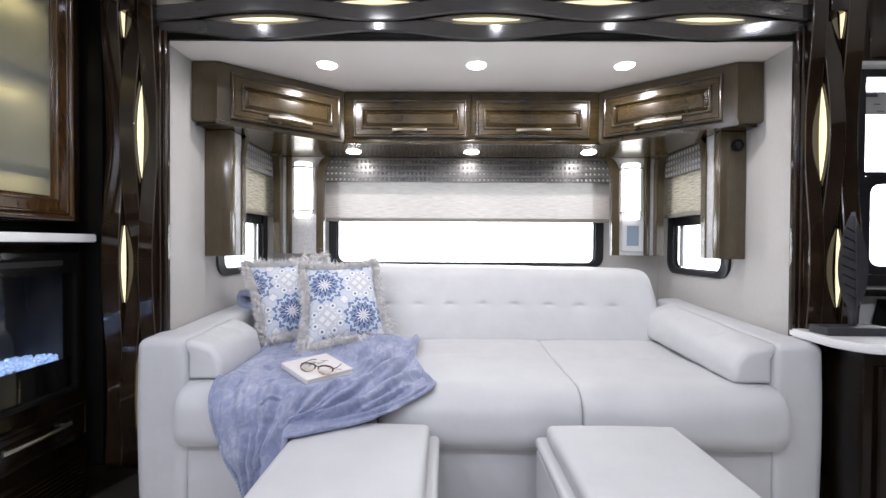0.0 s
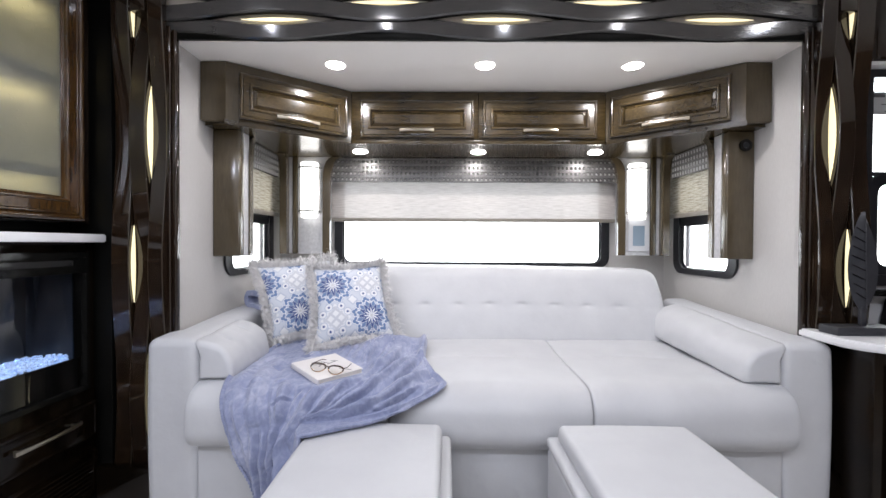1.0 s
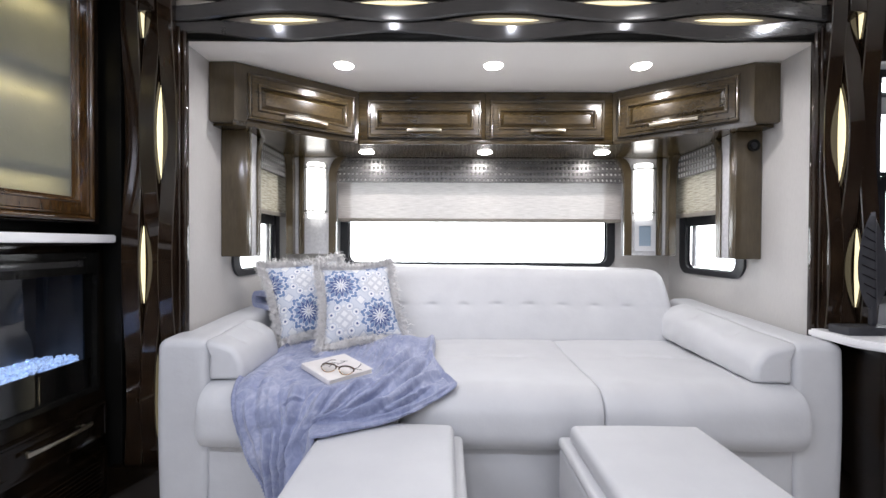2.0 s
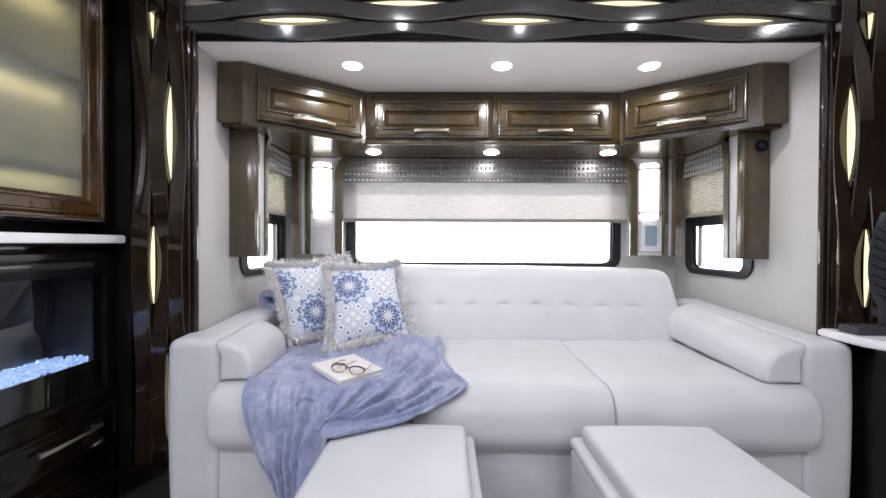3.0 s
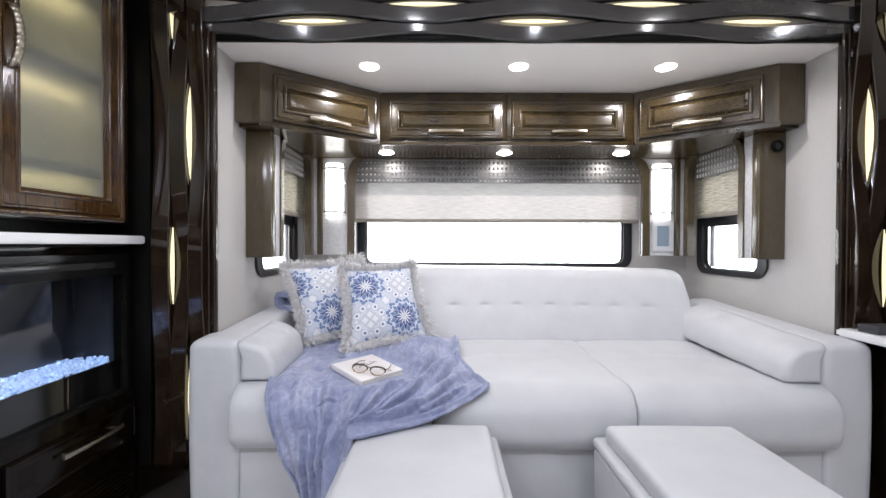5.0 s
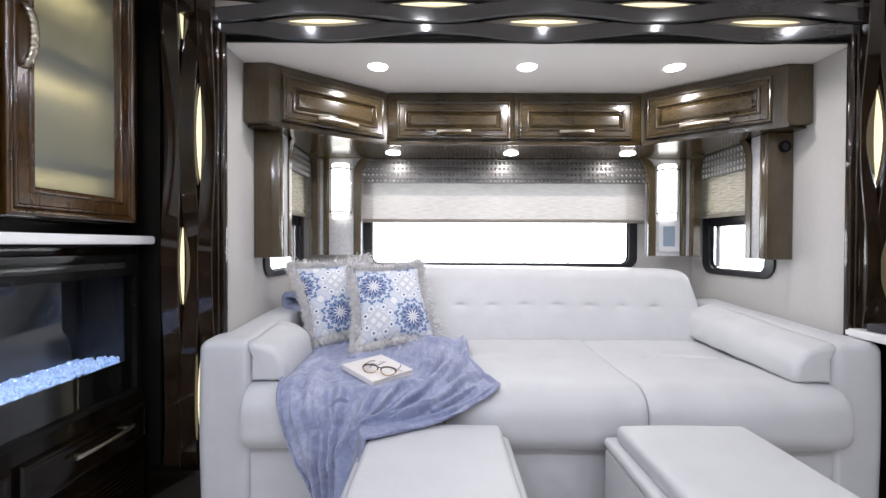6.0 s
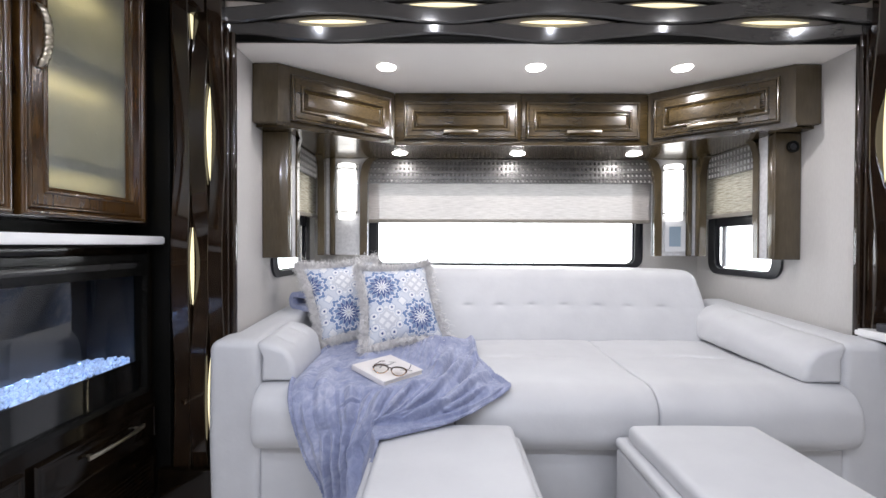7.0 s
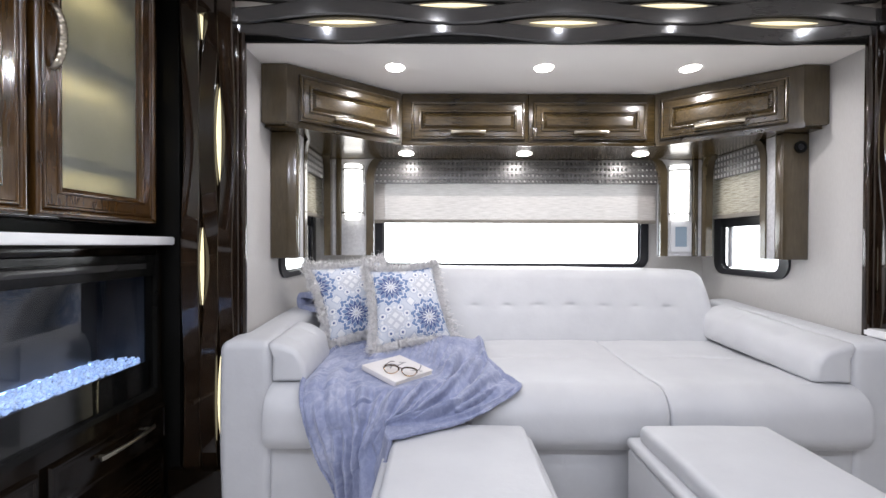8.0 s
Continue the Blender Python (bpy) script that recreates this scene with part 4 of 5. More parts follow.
def backrest():
    w, hh = (BX1 - BX0) / 2, 0.206
    cx = (BX0 + BX1) / 2

    def bend(p):
        q = Vector(p)
        u = (q.z + hh) / (2 * hh)
        front = q.y < 0
        if front:
            q.y -= 0.022 * max(0, 1 - (2 * u - 1) ** 2) ** 0.5
            crease = 0.0009 * math.exp(-((u - 0.50) / 0.05) ** 2)
            for tx in TUFTS:
                d2 = ((q.x + cx - tx) / 0.026) ** 2 + ((u - 0.52 - 0.008 * math.sin(tx * 4)) * 2 * hh / 0.009) ** 2
                crease += 0.0072 * math.exp(-d2)
                d3 = ((q.x + cx - tx) / 0.045) ** 2 + ((u - 0.52) * 2 * hh / 0.028) ** 2
                crease += 0.0055 * math.exp(-d3)
            q.y += crease + wob((q.x, 0, q.z), 4, 0.006)
        q.y += 0.16 * u
        q.x *= 1 - 0.028 * u * u
        q.z += (0.008 * math.cos(q.x / w * 1.5) - 0.008 - 0.007 * q.x / w) * u + wob((q.x, 1, 0), 3, 0.005) * u
        return q

    return shift(soft_box((w, 0.115, hh), 0.05, (220, 4, 64), 5, bend), (cx, 2.285, 0.485 + hh))


part("backrest", backrest(), LEATHER, sofa, "tufted white leather back cushion")


def bolster(s):
    """A wedge-shaped bolster: flat towards the arm and the seat, softly rounded towards the sitter."""
    L, n = (0.73 if s > 0 else 0.34), 60
    prof = [(0.0, 0.004), (-0.004, 0.0), (-0.05, 0.0), (-0.10, 0.0), (-0.130, 0.001), (-0.139, 0.006), (-0.142, 0.016), (-0.139, 0.036), (-0.133, 0.058), (-0.124, 0.078), (-0.111, 0.096), (-0.095, 0.109), (-0.074, 0.119), (-0.050, 0.126), (-0.026, 0.132), (-0.004, 0.135), (0.014, 0.134), (0.018, 0.127), (0.0, 0.090), (0.0, 0.050)]
    secs = []
    for k in range(n + 1):
        v = 0.5 - 0.5 * math.cos(math.pi * k / n)
        d = min(v, 1 - v) * L
        e = 1 - 0.022 / 0.07 * (1 - math.sqrt(max(0, 1 - (1 - min(1, d / 0.024)) ** 2)))
        sec = []
        for j, (x, z) in enumerate(prof):
            g = 0.0
            for tv in (0.32, 0.72):
                g += 0.012 * math.exp(-((v - tv) / 0.022) ** 2 - ((j - 12.5) / 0.9) ** 2)
                g += 0.005 * math.exp(-((v - tv) / 0.06) ** 2 - ((j - 12.5) / 2.0) ** 2)
            cxp, czp = -0.062, 0.058
            px, pz = cxp + (x - cxp) * (e - g / 0.07), czp + (z - czp) * (e - g / 0.07)
            sec.append((px + wob((v * 4, j * 0.4, 0), 2, 0.004), v * L, pz * (1 + 0.18 * v * L / 0.68) + 0.022 * v * L / 0.68 + wob((v * 4, j * 0.3, 5), 2, 0.003)))
        secs.append(sec)
    bm = sweep(secs)
    bm.faces.ensure_lookup_table()
    for v in bm.verts:
        v.co.x = (SX1 - 0.006 + v.co.x) if s > 0 else (SX0 + 0.006 - v.co.x * 0.90)
        v.co.z *= 1.06
        v.co.y += 1.528
        v.co.z += SEAT + 0.010
    return solid("bolster_cushion", bm, LEATHER, "white leather wedge bolster lying along the sofa arm", "bolster", "arm bolsters", angle=80)


bolster(1)
bolster(-1)


# ---- ottomans ----
def ottoman(x0, x1):
    y0, y1, zt = 0.62, 1.405, 0.432
    o = thing("ottoman", ((x0 + x1) / 2, (y0 + y1) / 2, 0), "white leather ottoman with a padded lid, pushed against the sofa", "ottoman", "ottomans")
    cx, cy = (x0 + x1) / 2, (y0 + y1) / 2
    w, d = (x1 - x0) / 2, (y1 - y0) / 2
    part("body", box(x0 + 0.004, x1 - 0.004, y0, y1 - 0.004, 0.02, zt - 0.090, 0.012, 3), LEATHER, o)
    part("lid_border", shift(soft_box((w, d, 0.018), 0.016, (8, 12, 2), 4), (cx, cy, zt - 0.070)), LEATHER, o)

    def bend(p):
        q = Vector(p)
        if q.z > 0:
            q.z += 0.006 * (1 - (q.x / w) ** 2) * (1 - (q.y / d) ** 2) + wob(q, 5, 0.003)
        return q

    part("lid_cushion", shift(soft_box((w - 0.030, d - 0.026, 0.030), 0.022, (10, 16, 2), 5, bend), (cx, cy, zt - 0.030)), LEATHER, o)
    return o


ottoman(-0.505, -0.020)
ottoman(0.298, 0.782)


# ---- throw ----
# its left edge, middle and right edge, from under the pillows over the seat's front and the ottoman to the floor
THROW_LEFT = [(-0.80, 2.00, 0.545), (-0.84, 1.84, 0.530), (-0.85, 1.68, 0.525), (-0.84, 1.53, 0.520), (-0.815, 1.435, 0.490), (-0.79, 1.405, 0.43), (-0.765, 1.400, 0.36), (-0.72, 1.398, 0.27), (-0.66, 1.396, 0.16), (-0.62, 1.395, 0.02)]
THROW_MID = [(-0.48, 2.04, 0.550), (-0.48, 1.88, 0.550), (-0.48, 1.71, 0.530), (-0.49, 1.555, 0.524), (-0.51, 1.460, 0.508), (-0.54, 1.400, 0.466), (-0.57, 1.375, 0.40), (-0.58, 1.350, 0.31), (-0.58, 1.345, 0.17), (-0.58, 1.350, 0.02)]
THROW_RIGHT = [(-0.13, 2.06, 0.535), (-0.125, 1.94, 0.532), (-0.125, 1.79, 0.528), (-0.090, 1.63, 0.525), (-0.030, 1.485, 0.510), (-0.150, 1.405, 0.468), (-0.27, 1.325, 0.442), (-0.44, 1.240, 0.440), (-0.519, 1.225, 0.28), (-0.527, 1.265, 0.02)]


def glide(pts, s, pull_in=0.5):
    """A smooth curve through points, s from 0 to 1."""
    n = len(pts) - 1
    x = min(max(s * n, 0), n - 1e-6)
    i, t = int(x), x - int(x)
    p = [Vector(pts[min(max(k, 0), n)]) for k in (i - 1, i, i + 1, i + 2)]
    return p[1] * (2 * t ** 3 - 3 * t * t + 1) + p[2] * (3 * t * t - 2 * t ** 3) + pull_in * ((p[2] - p[0]) * (t ** 3 - 2 * t * t + t) + (p[3] - p[1]) * (t ** 3 - t * t))


def fold_lines():
    """Long folds that sweep from the gathered front to the back: start, pull and end in (x, run), height and width."""
    rnd = random.Random(11)
    fan = [((-0.575, 0.98), (-0.47, 0.60), (-0.315, 0.10), 0.022, 0.020), ((-0.555, 0.97), (-0.39, 0.62), (-0.225, 0.16), 0.026, 0.022),
           ((-0.530, 0.95), (-0.32, 0.66), (-0.150, 0.26), 0.024, 0.024), ((-0.500, 0.92), (-0.24, 0.68), (-0.090, 0.40), 0.020, 0.020),
           ((-0.455, 0.84), (-0.25, 0.72), (-0.150, 0.60), 0.012, 0.014), ((-0.605, 0.98), (-0.58, 0.66), (-0.60, 0.44), 0.016, 0.018),
           ((-0.640, 0.98), (-0.68, 0.64), (-0.73, 0.20), 0.010, 0.030), ((-0.675, 0.94), (-0.77, 0.60), (-0.80, 0.30), 0.008, 0.024)]
    out = [(Vector(g), Vector(c), Vector(e), high, wide) for g, c, e, high, wide in fan]
    for k in range(13):                      # fine pleats that run with the fan
        t = k / 12
        g = Vector((-0.600 + 0.15 * t + rnd.uniform(-0.006, 0.006), 0.99 - 0.13 * t))
        e = Vector((-0.47 + 0.42 * t + rnd.uniform(-0.02, 0.02), 0.06 + 0.48 * t * t + rnd.uniform(-0.03, 0.05)))
        c = (g + e) / 2 + Vector((0.02 + 0.05 * t, 0.05 + 0.04 * rnd.random()))
        out.append((g, c, e, rnd.uniform(0.008, 0.014), rnd.uniform(0.008, 0.012)))
    for k in range(6):                       # soft pulls down the side of the seat
        x = -0.83 + 0.036 * k
        out.append((Vector((x + 0.085, 0.98)), Vector((x + 0.035, 0.80)), Vector((x + rnd.uniform(-0.01, 0.01), 0.58 - 0.03 * k)), rnd.uniform(0.005, 0.009), rnd.uniform(0.010, 0.015)))
    for k in range(4):                       # hanging folds below
        x = -0.660 + 0.036 * k
        out.append((Vector((x + 0.03, 1.25)), Vector((x, 1.08)), Vector((x - 0.01, 0.80)), 0.016, 0.013))
    for k in range(14):                      # short creases and dimples
        q = Vector((rnd.uniform(-0.80, -0.12), rnd.uniform(0.05, 0.80)))
        d = Vector((rnd.uniform(0.03, 0.09), rnd.uniform(-0.09, 0.03)))
        out.append((q, q + d * 0.5 + Vector((rnd.uniform(-0.02, 0.02), 0.015)), q + d, rnd.uniform(0.004, 0.009), rnd.uniform(0.008, 0.014)))
    return out


def throw_blanket():
    nu, nv = 260, 330
    base = np.zeros((nv + 1, nu + 1, 3))
    for j in range(nv + 1):
        l, m, r = (glide(e, j / nv, 0.35) for e in (THROW_LEFT, THROW_MID, THROW_RIGHT))
        for i in range(nu + 1):
            base[j, i] = glide([l, m, r], i / nu, 0.4)
    soft = np.hanning(41) / np.hanning(41).sum()         # cloth bridges hollows in wide bends
    wide = np.pad(base, ((20, 20), (0, 0), (0, 0)), mode="reflect", reflect_type="odd")
    base = sum(k * wide[i:i + nv + 1] for i, k in enumerate(soft))
    run = np.linspace(0, 1.25, nv + 1)[:, None].repeat(nu + 1, 1)
    flat = np.stack([base[:, :, 0], run], -1)
    h = np.zeros((nv + 1, nu + 1))
    for g, c, e, high, wide in fold_lines():
        near = np.full(h.shape, 9.0)
        side = np.zeros(h.shape)
        line = [np.array(g * (1 - t) ** 2 + c * 2 * t * (1 - t) + e * t * t) for t in np.linspace(0, 1, 15)]
        along = np.zeros(h.shape)
        for k, (q0, q1) in enumerate(zip(line, line[1:])):
            w = q1 - q0
            d = flat - q0
            t = np.clip((d @ w) / max(w @ w, 1e-9), 0, 1)
            d = d - t[:, :, None] * w
            dist = np.hypot(d[:, :, 0], d[:, :, 1])
            hit = dist < near
            side = np.where(hit, w[0] * d[:, :, 1] - w[1] * d[:, :, 0], side)
            along = np.where(hit, (k + t) / 14, along)
            near = np.where(hit, dist, near)
        high = high * np.clip(np.minimum(along, 1 - along) * 4 + 0.1, 0, 1)
        steep = np.where(side > 0, 0.62, 1.25)          # folds lean over to one side
        h += 1.7 * high * np.exp(-(near / (wide * steep)) ** 2) - 0.9 * high * np.exp(-((near - 1.5 * wide) / (0.5 * wide)) ** 2) * (side > 0)
    h = 0.050 * np.tanh(h / 0.050)
    h += 0.046 * np.exp(-((flat[:, :, 0] + 0.28) / 0.15) ** 2 - ((run - 0.10) / 0.10) ** 2)
    across = np.linspace(0, 1, nu + 1)[None, :]                       # the edge by the sitter's place is turned up in a roll
    h += 0.030 * np.exp(-((across - 0.955) / 0.035) ** 2) * np.clip((0.42 - run) / 0.15, 0, 1)
    du, dv = np.gradient(base, axis=1), np.gradient(base, axis=0)
    nrm = np.cross(dv, du)
    nrm /= np.maximum(np.linalg.norm(nrm, axis=2, keepdims=True), 1e-9)
    turn = np.where((nrm[:, :, 2] < -0.2) | ((np.abs(nrm[:, :, 2]) <= 0.2) & (nrm[:, :, 1] > 0)), -1.0, 1.0)
    nrm *= turn[:, :, None]
    cloth, lift = np.zeros(base.shape), np.zeros(h.shape)
    for j in range(nv + 1):
        v = j / nv
        for i in range(nu + 1):
            u = i / nu
            x, s = flat[j, i]
            up = h[j, i] + 0.008 * noise.noise(Vector((x * 8, s * 8, 8))) + 0.0045 * noise.noise(Vector((x * 21, s * 17, 4))) + 0.002 * noise.noise(Vector((x * 44, s * 40, 1)))
            if base[j, i, 2] > 0.46 and base[j, i, 1] > 1.43:      # folds die away around the book
                up *= min(1, max(0.12, (math.hypot(base[j, i, 0] + 0.494, base[j, i, 1] - 1.602) - 0.12) / 0.06))
            edge = min(u * 0.75, (1 - u) * 0.75, v, 1 - v)
            up = up * min(1, 0.45 + edge / 0.06) + 0.008 * math.exp(-((edge - 0.016) / 0.011) ** 2) * (1 + (0.35 * math.sin((x + s) * 330) if v > 0.3 else 0)) - 0.006 * math.exp(-((edge - 0.036) / 0.005) ** 2)
            p = Vector(base[j, i]) + Vector(nrm[j, i]) * (up + 0.008)
            if p.z > 0.47 and p.y > 1.44:           # pressed flat under the book
                far = math.hypot(p.x + 0.494, p.y - 1.602)
                w = min(max((far - 0.135) / 0.070, 0), 1)
                w = w * w * (3 - 2 * w)
                p.z = (1 - w) * max(0.5235, 0.5300 + 0.0875 * (p.y - 1.602) - 0.0875 * (p.x + 0.494)) + w * p.z
            cloth[j, i], lift[j, i] = p, up
    # from the seat's edge to the ottoman's lid the cloth hangs in one easy slope
    near = np.clip((cloth[:, :, 0] + 0.53) / 0.06, 0, 1) * np.clip((1.52 - cloth[:, :, 1]) / 0.06, 0, 1) * np.clip((0.84 - np.linspace(0, 1, nv + 1)[:, None]) / 0.05, 0, 1)
    z = cloth[:, :, 2].copy()
    for _ in range(60):
        z = np.where(near > 0.5, np.maximum(z, 0.447), z)
        q = np.pad(z, 1, mode="edge")
        z += near * ((q[2:, 1:-1] + q[:-2, 1:-1] + q[1:-1, 2:] + q[1:-1, :-2]) / 4 - z)
    cloth[:, :, 2] = np.where(near > 0.5, np.maximum(z, 0.446), z) + 0.55 * near * np.maximum(lift, 0)
    bm = bmesh.new()
    vs = [[bm.verts.new(cloth[j, i]) for i in range(nu + 1)] for j in range(nv + 1)]
    for j in range(nv):
        for i in range(nu):
            bm.faces.new((vs[j][i], vs[j][i + 1], vs[j + 1][i + 1], vs[j + 1][i]))
    ob = solid("throw_blanket", bm, PLUSH, "periwinkle blue plush throw draped over the sofa seat and ottoman", "blanket", angle=180)
    s = ob.modifiers.new("thickness", "SOLIDIFY")
    s.thickness, s.offset = 0.007, -1
    return ob


throw_blanket()


def folded_blanket(at, half, length, turn):
    """A blanket's folded end: thick plush turned back on itself, with a loose inner layer."""
    path = [(0.11, -half), (0.05, -half - 0.003), (-0.015, -half + 0.001)]
    path += [(-0.015 - half * 1.15 * math.sin(radians(18 * k)), -half * math.cos(radians(18 * k))) for k in range(1, 10)]
    path += [(-0.010, half + 0.002), (0.05, half - 0.006), (0.11, half - 0.012)]
    pts = [glide([(x, 0, z) for x, z in path], k / 59) for k in range(60)]
    bm = bmesh.new()
    rows = [[bm.verts.new((p.x + 0.004 * noise.noise(Vector((k * 0.12, y * 14, 2))), y * length, p.z + 0.006 * noise.noise(Vector((k * 0.11, y * 9, 5))))) for y in (0, 0.25, 0.5, 0.75, 1)] for k, p in enumerate(pts)]
    for a, b in zip(rows, rows[1:]):
        for k in range(4):
            bm.faces.new((a[k], a[k + 1], b[k + 1], b[k]))
    bm.transform(pose(*at, *turn))
    ob = solid("folded_blanket", bm, PLUSH, "folded corner of a blue plush blanket bunched behind the pillows", "blanket", angle=180)
    s = ob.modifiers.new("thickness", "SOLIDIFY")
    s.thickness, s.offset = 0.026, 0
    r = ob.modifiers.new("soft_edge", "BEVEL")
    r.width, r.segments = 0.011, 3
    return ob


folded_blanket((-1.000, 2.08, 0.738), 0.034, 0.24, (0, 0, -28))


# ---- pillows ----
def pillow(at, turn, half, thick, seed, slide=0.0, size=1.0, taper=0.0, shear=0.0):
    p = thing("throw_pillow", at, "square blue and white medallion-print pillow with silver fringe", "pillow", "fringed pillows", turn=turn)
    n = 36
    bm = bmesh.new()
    rows = {}
    for side in (-1, 1):
        for i in range(n + 1):
            for j in range(n + 1):
                u, v = -1 + 2 * i / n, -1 + 2 * j / n
                if side > 0 and (abs(u) == 1 or abs(v) == 1):
                    rows[(side, i, j)] = rows[(-1, i, j)]
                    continue
                pin = 1 - 0.13 * (1 - v * v) * (abs(u) ** 3), 1 - 0.13 * (1 - u * u) * (abs(v) ** 3)
                t = thick * (max(0, 1 - abs(u) ** 2.6) ** 0.6) * (max(0, 1 - abs(v) ** 2.6) ** 0.6)
                t += 0.010 * noise.noise(Vector((u * 1.6 + seed, v * 1.6, side))) * (1 - u * u) * (1 - v * v)
                t += 0.004 * noise.noise(Vector((u * 5 + seed, v * 5, side))) * (1 - u ** 4) * (1 - v ** 4)
                rows[(side, i, j)] = bm.verts.new((u * half * pin[0], side * t, half + v * half * pin[1]))
    for side in (-1, 1):
        for i in range(n):
            for j in range(n):
                bm.faces.new([rows[(side, i + a, j + b)] for a, b in ((0, 0), (1, 0), (1, 1), (0, 1))])
    def slump(v):
        v.co.x = v.co.x * (size - taper * v.co.z / half) - shear * v.co.z

    for v in bm.verts:
        v.co.z -= half
        slump(v)
    shift(bm, (slide, 0, 0))
    part("cover", bm, PRINT, p, angle=180).location.x = -slide
    rnd = random.Random(seed)
    fr = bmesh.new()
    for k in range(12500):
        e, s = rnd.randrange(4), rnd.uniform(-1, 1)
        pin = half * (1 - 0.13 * (1 - s * s)) * rnd.uniform(0.94, 1.0)
        c = [(s * half, -pin), (pin, s * half), (s * half, pin), (-pin, s * half)][e]
        out = [(0, -1), (1, 0), (0, 1), (-1, 0)][e]
        a = math.atan2(out[1], out[0]) + rnd.gauss(0, 0.75)
        if abs(s) > 0.85:
            a = math.atan2(out[1] * 1.0 + (c[1] / half if e in (1, 3) else 0) * 0.6, out[0] + (c[0] / half if e in (0, 2) else 0) * 0.6) + rnd.gauss(0, 0.6)
        L = rnd.uniform(0.018, 0.046)
        q = Vector((c[0], rnd.uniform(-0.026, 0.020), c[1]))
        d = Vector((math.cos(a), rnd.gauss(0, 0.7), math.sin(a)))
        across = d.cross(Vector((rnd.gauss(0, 1), rnd.gauss(0, 1), rnd.gauss(0, 1)))).normalized()
        curl = across.cross(d).normalized() * rnd.choice((-1, 1)) * rnd.uniform(0.004, 0.014)
        wide = across * rnd.uniform(0.0007, 0.0013)
        pts = [q, q + d * L * 0.4 + curl * 0.6, q + d * L * 0.75 + curl * 0.1, q + d * L * 0.9 - curl * 1.1 + Vector((0, 0, -0.004))]
        vs = [fr.verts.new(x + wide * w * g) for x, g in zip(pts, (1, 1.3, 1.2, 0.7)) for w in (-1, 1)]
        for i in (0, 2, 4):
            fr.faces.new((vs[i], vs[i + 1], vs[i + 3], vs[i + 2]))
    for v in fr.verts:
        slump(v)
    f = part("fringe", fr, FRINGE, p, "shaggy silver fringe", kind="stuff", angle=180)
    return p


pillow((-0.488, 1.985, 0.737), (-27, -2, 23), 0.196, 0.072, 3, 0.0, 0.94, 0.055)
pillow((-0.752, 2.085, 0.748), (-27, -5, 24), 0.200, 0.070, 9, 0.098, 0.95, 0.0, 0.11)


# ---- book and spectacles ----
BK = Matrix.Translation((-0.494, 1.602, 0.533)) @ Matrix.Rotation(radians(5), 4, "Y") @ Matrix.Rotation(radians(5), 4, "X") @ Matrix.Rotation(radians(48), 4, "Z")
book = thing("book", BK.translation, "square pale hardback book lying on the throw", "book", turn=[math.degrees(a) for a in BK.to_euler()])
book.scale = (0.93, 0.93, 0.76)
part("pages", box(-0.098, 0.100, -0.100, 0.100, 0.0025, 0.0225), PAPER, book)
part("front_cover", box(-0.104, 0.104, -0.104, 0.104, 0.0225, 0.025, 0.0008), COVER, book)
part("back_cover", box(-0.104, 0.104, -0.104, 0.104, 0.0, 0.0025, 0.0008), COVER, book)
part("spine", box(-0.104, -0.099, -0.104, 0.104, 0.0025, 0.0225, 0.001), COVER, book)

for k, (x, y, a, w) in enumerate(((-0.030, 0.030, 20, 0.040), (-0.012, 0.022, 75, 0.052), (0.010, 0.034, -15, 0.034), (0.030, 0.018, 60, 0.046), (0.052, 0.030, 10, 0.030), (0.040, -0.070, 0, 0.050))):
    bm = box(-w / 2, w / 2, -0.0022, 0.0022, 0.0, 0.0006)
    bm.transform(pose(x, y, 0.0249, 0, 0, -45 + a))
    part("print_bar", bm, INK, book, "dark printed mark")
gl = thing("spectacles", (-0.478, 1.542, 0.5458), "dark tortoiseshell spectacles with gold arms on a book", "spectacles", turn=(4, 5, -10))
gl.scale = (1.05, 1.05, 1.05)
for sx in (-1, 1):
    cx = sx * 0.033
    ring = lambda a, r=1.0: (cx + r * 0.0272 * math.cos(a), 0.0, r * (0.0165 * math.sin(a) + 0.002 * math.cos(2 * a)))
    i = [(ring(a, 0.97)[0], ring(a, 0.97)[2]) for a in [2 * math.pi * k / 28 for k in range(28)]]
    tilt = Matrix.Rotation(radians(-52), 4, "X")
    for nm, a0, a1, rad, mt, lab in (("rim", -14, 194, 0.0029, TORTOISE, "dark upper rim"), ("lower_rim", 194, 346, 0.0016, GOLD, "fine gold lower rim")):
        bm = tube([ring(radians(a0 + (a1 - a0) * k / 20)) for k in range(21)], rad, 6)
        bm.transform(Matrix.Translation((0, 0, 0.013)) @ tilt)
        part(nm, bm, mt, gl, lab)
    bm = prism(i, "y", -0.0006, 0.0006)
    bm.transform(Matrix.Translation((0, 0, 0.013)) @ tilt)
    part("lens", bm, PANE, gl, "clear lens")
    part("temple", tube([(sx * 0.060, 0.004, 0.020), (sx * 0.063, 0.03, 0.014), (sx * 0.058, 0.075, 0.010), (sx * 0.050, 0.095, 0.004)], 0.0015, 6), TORTOISE, gl)
part("bridge", tube([(-0.008, 0, 0.019), (0, -0.002, 0.022), (0.008, 0, 0.019)], 0.0018, 6), TORTOISE, gl)

# ---- fireplace wall unit ----
FX = -1.41


def fmat(y, z):
    """Plane of the unit's face: x along +y from the given corner, facing +x."""
    return Matrix.Translation((FX, y, z)) @ Matrix.Rotation(radians(90), 4, "Z")


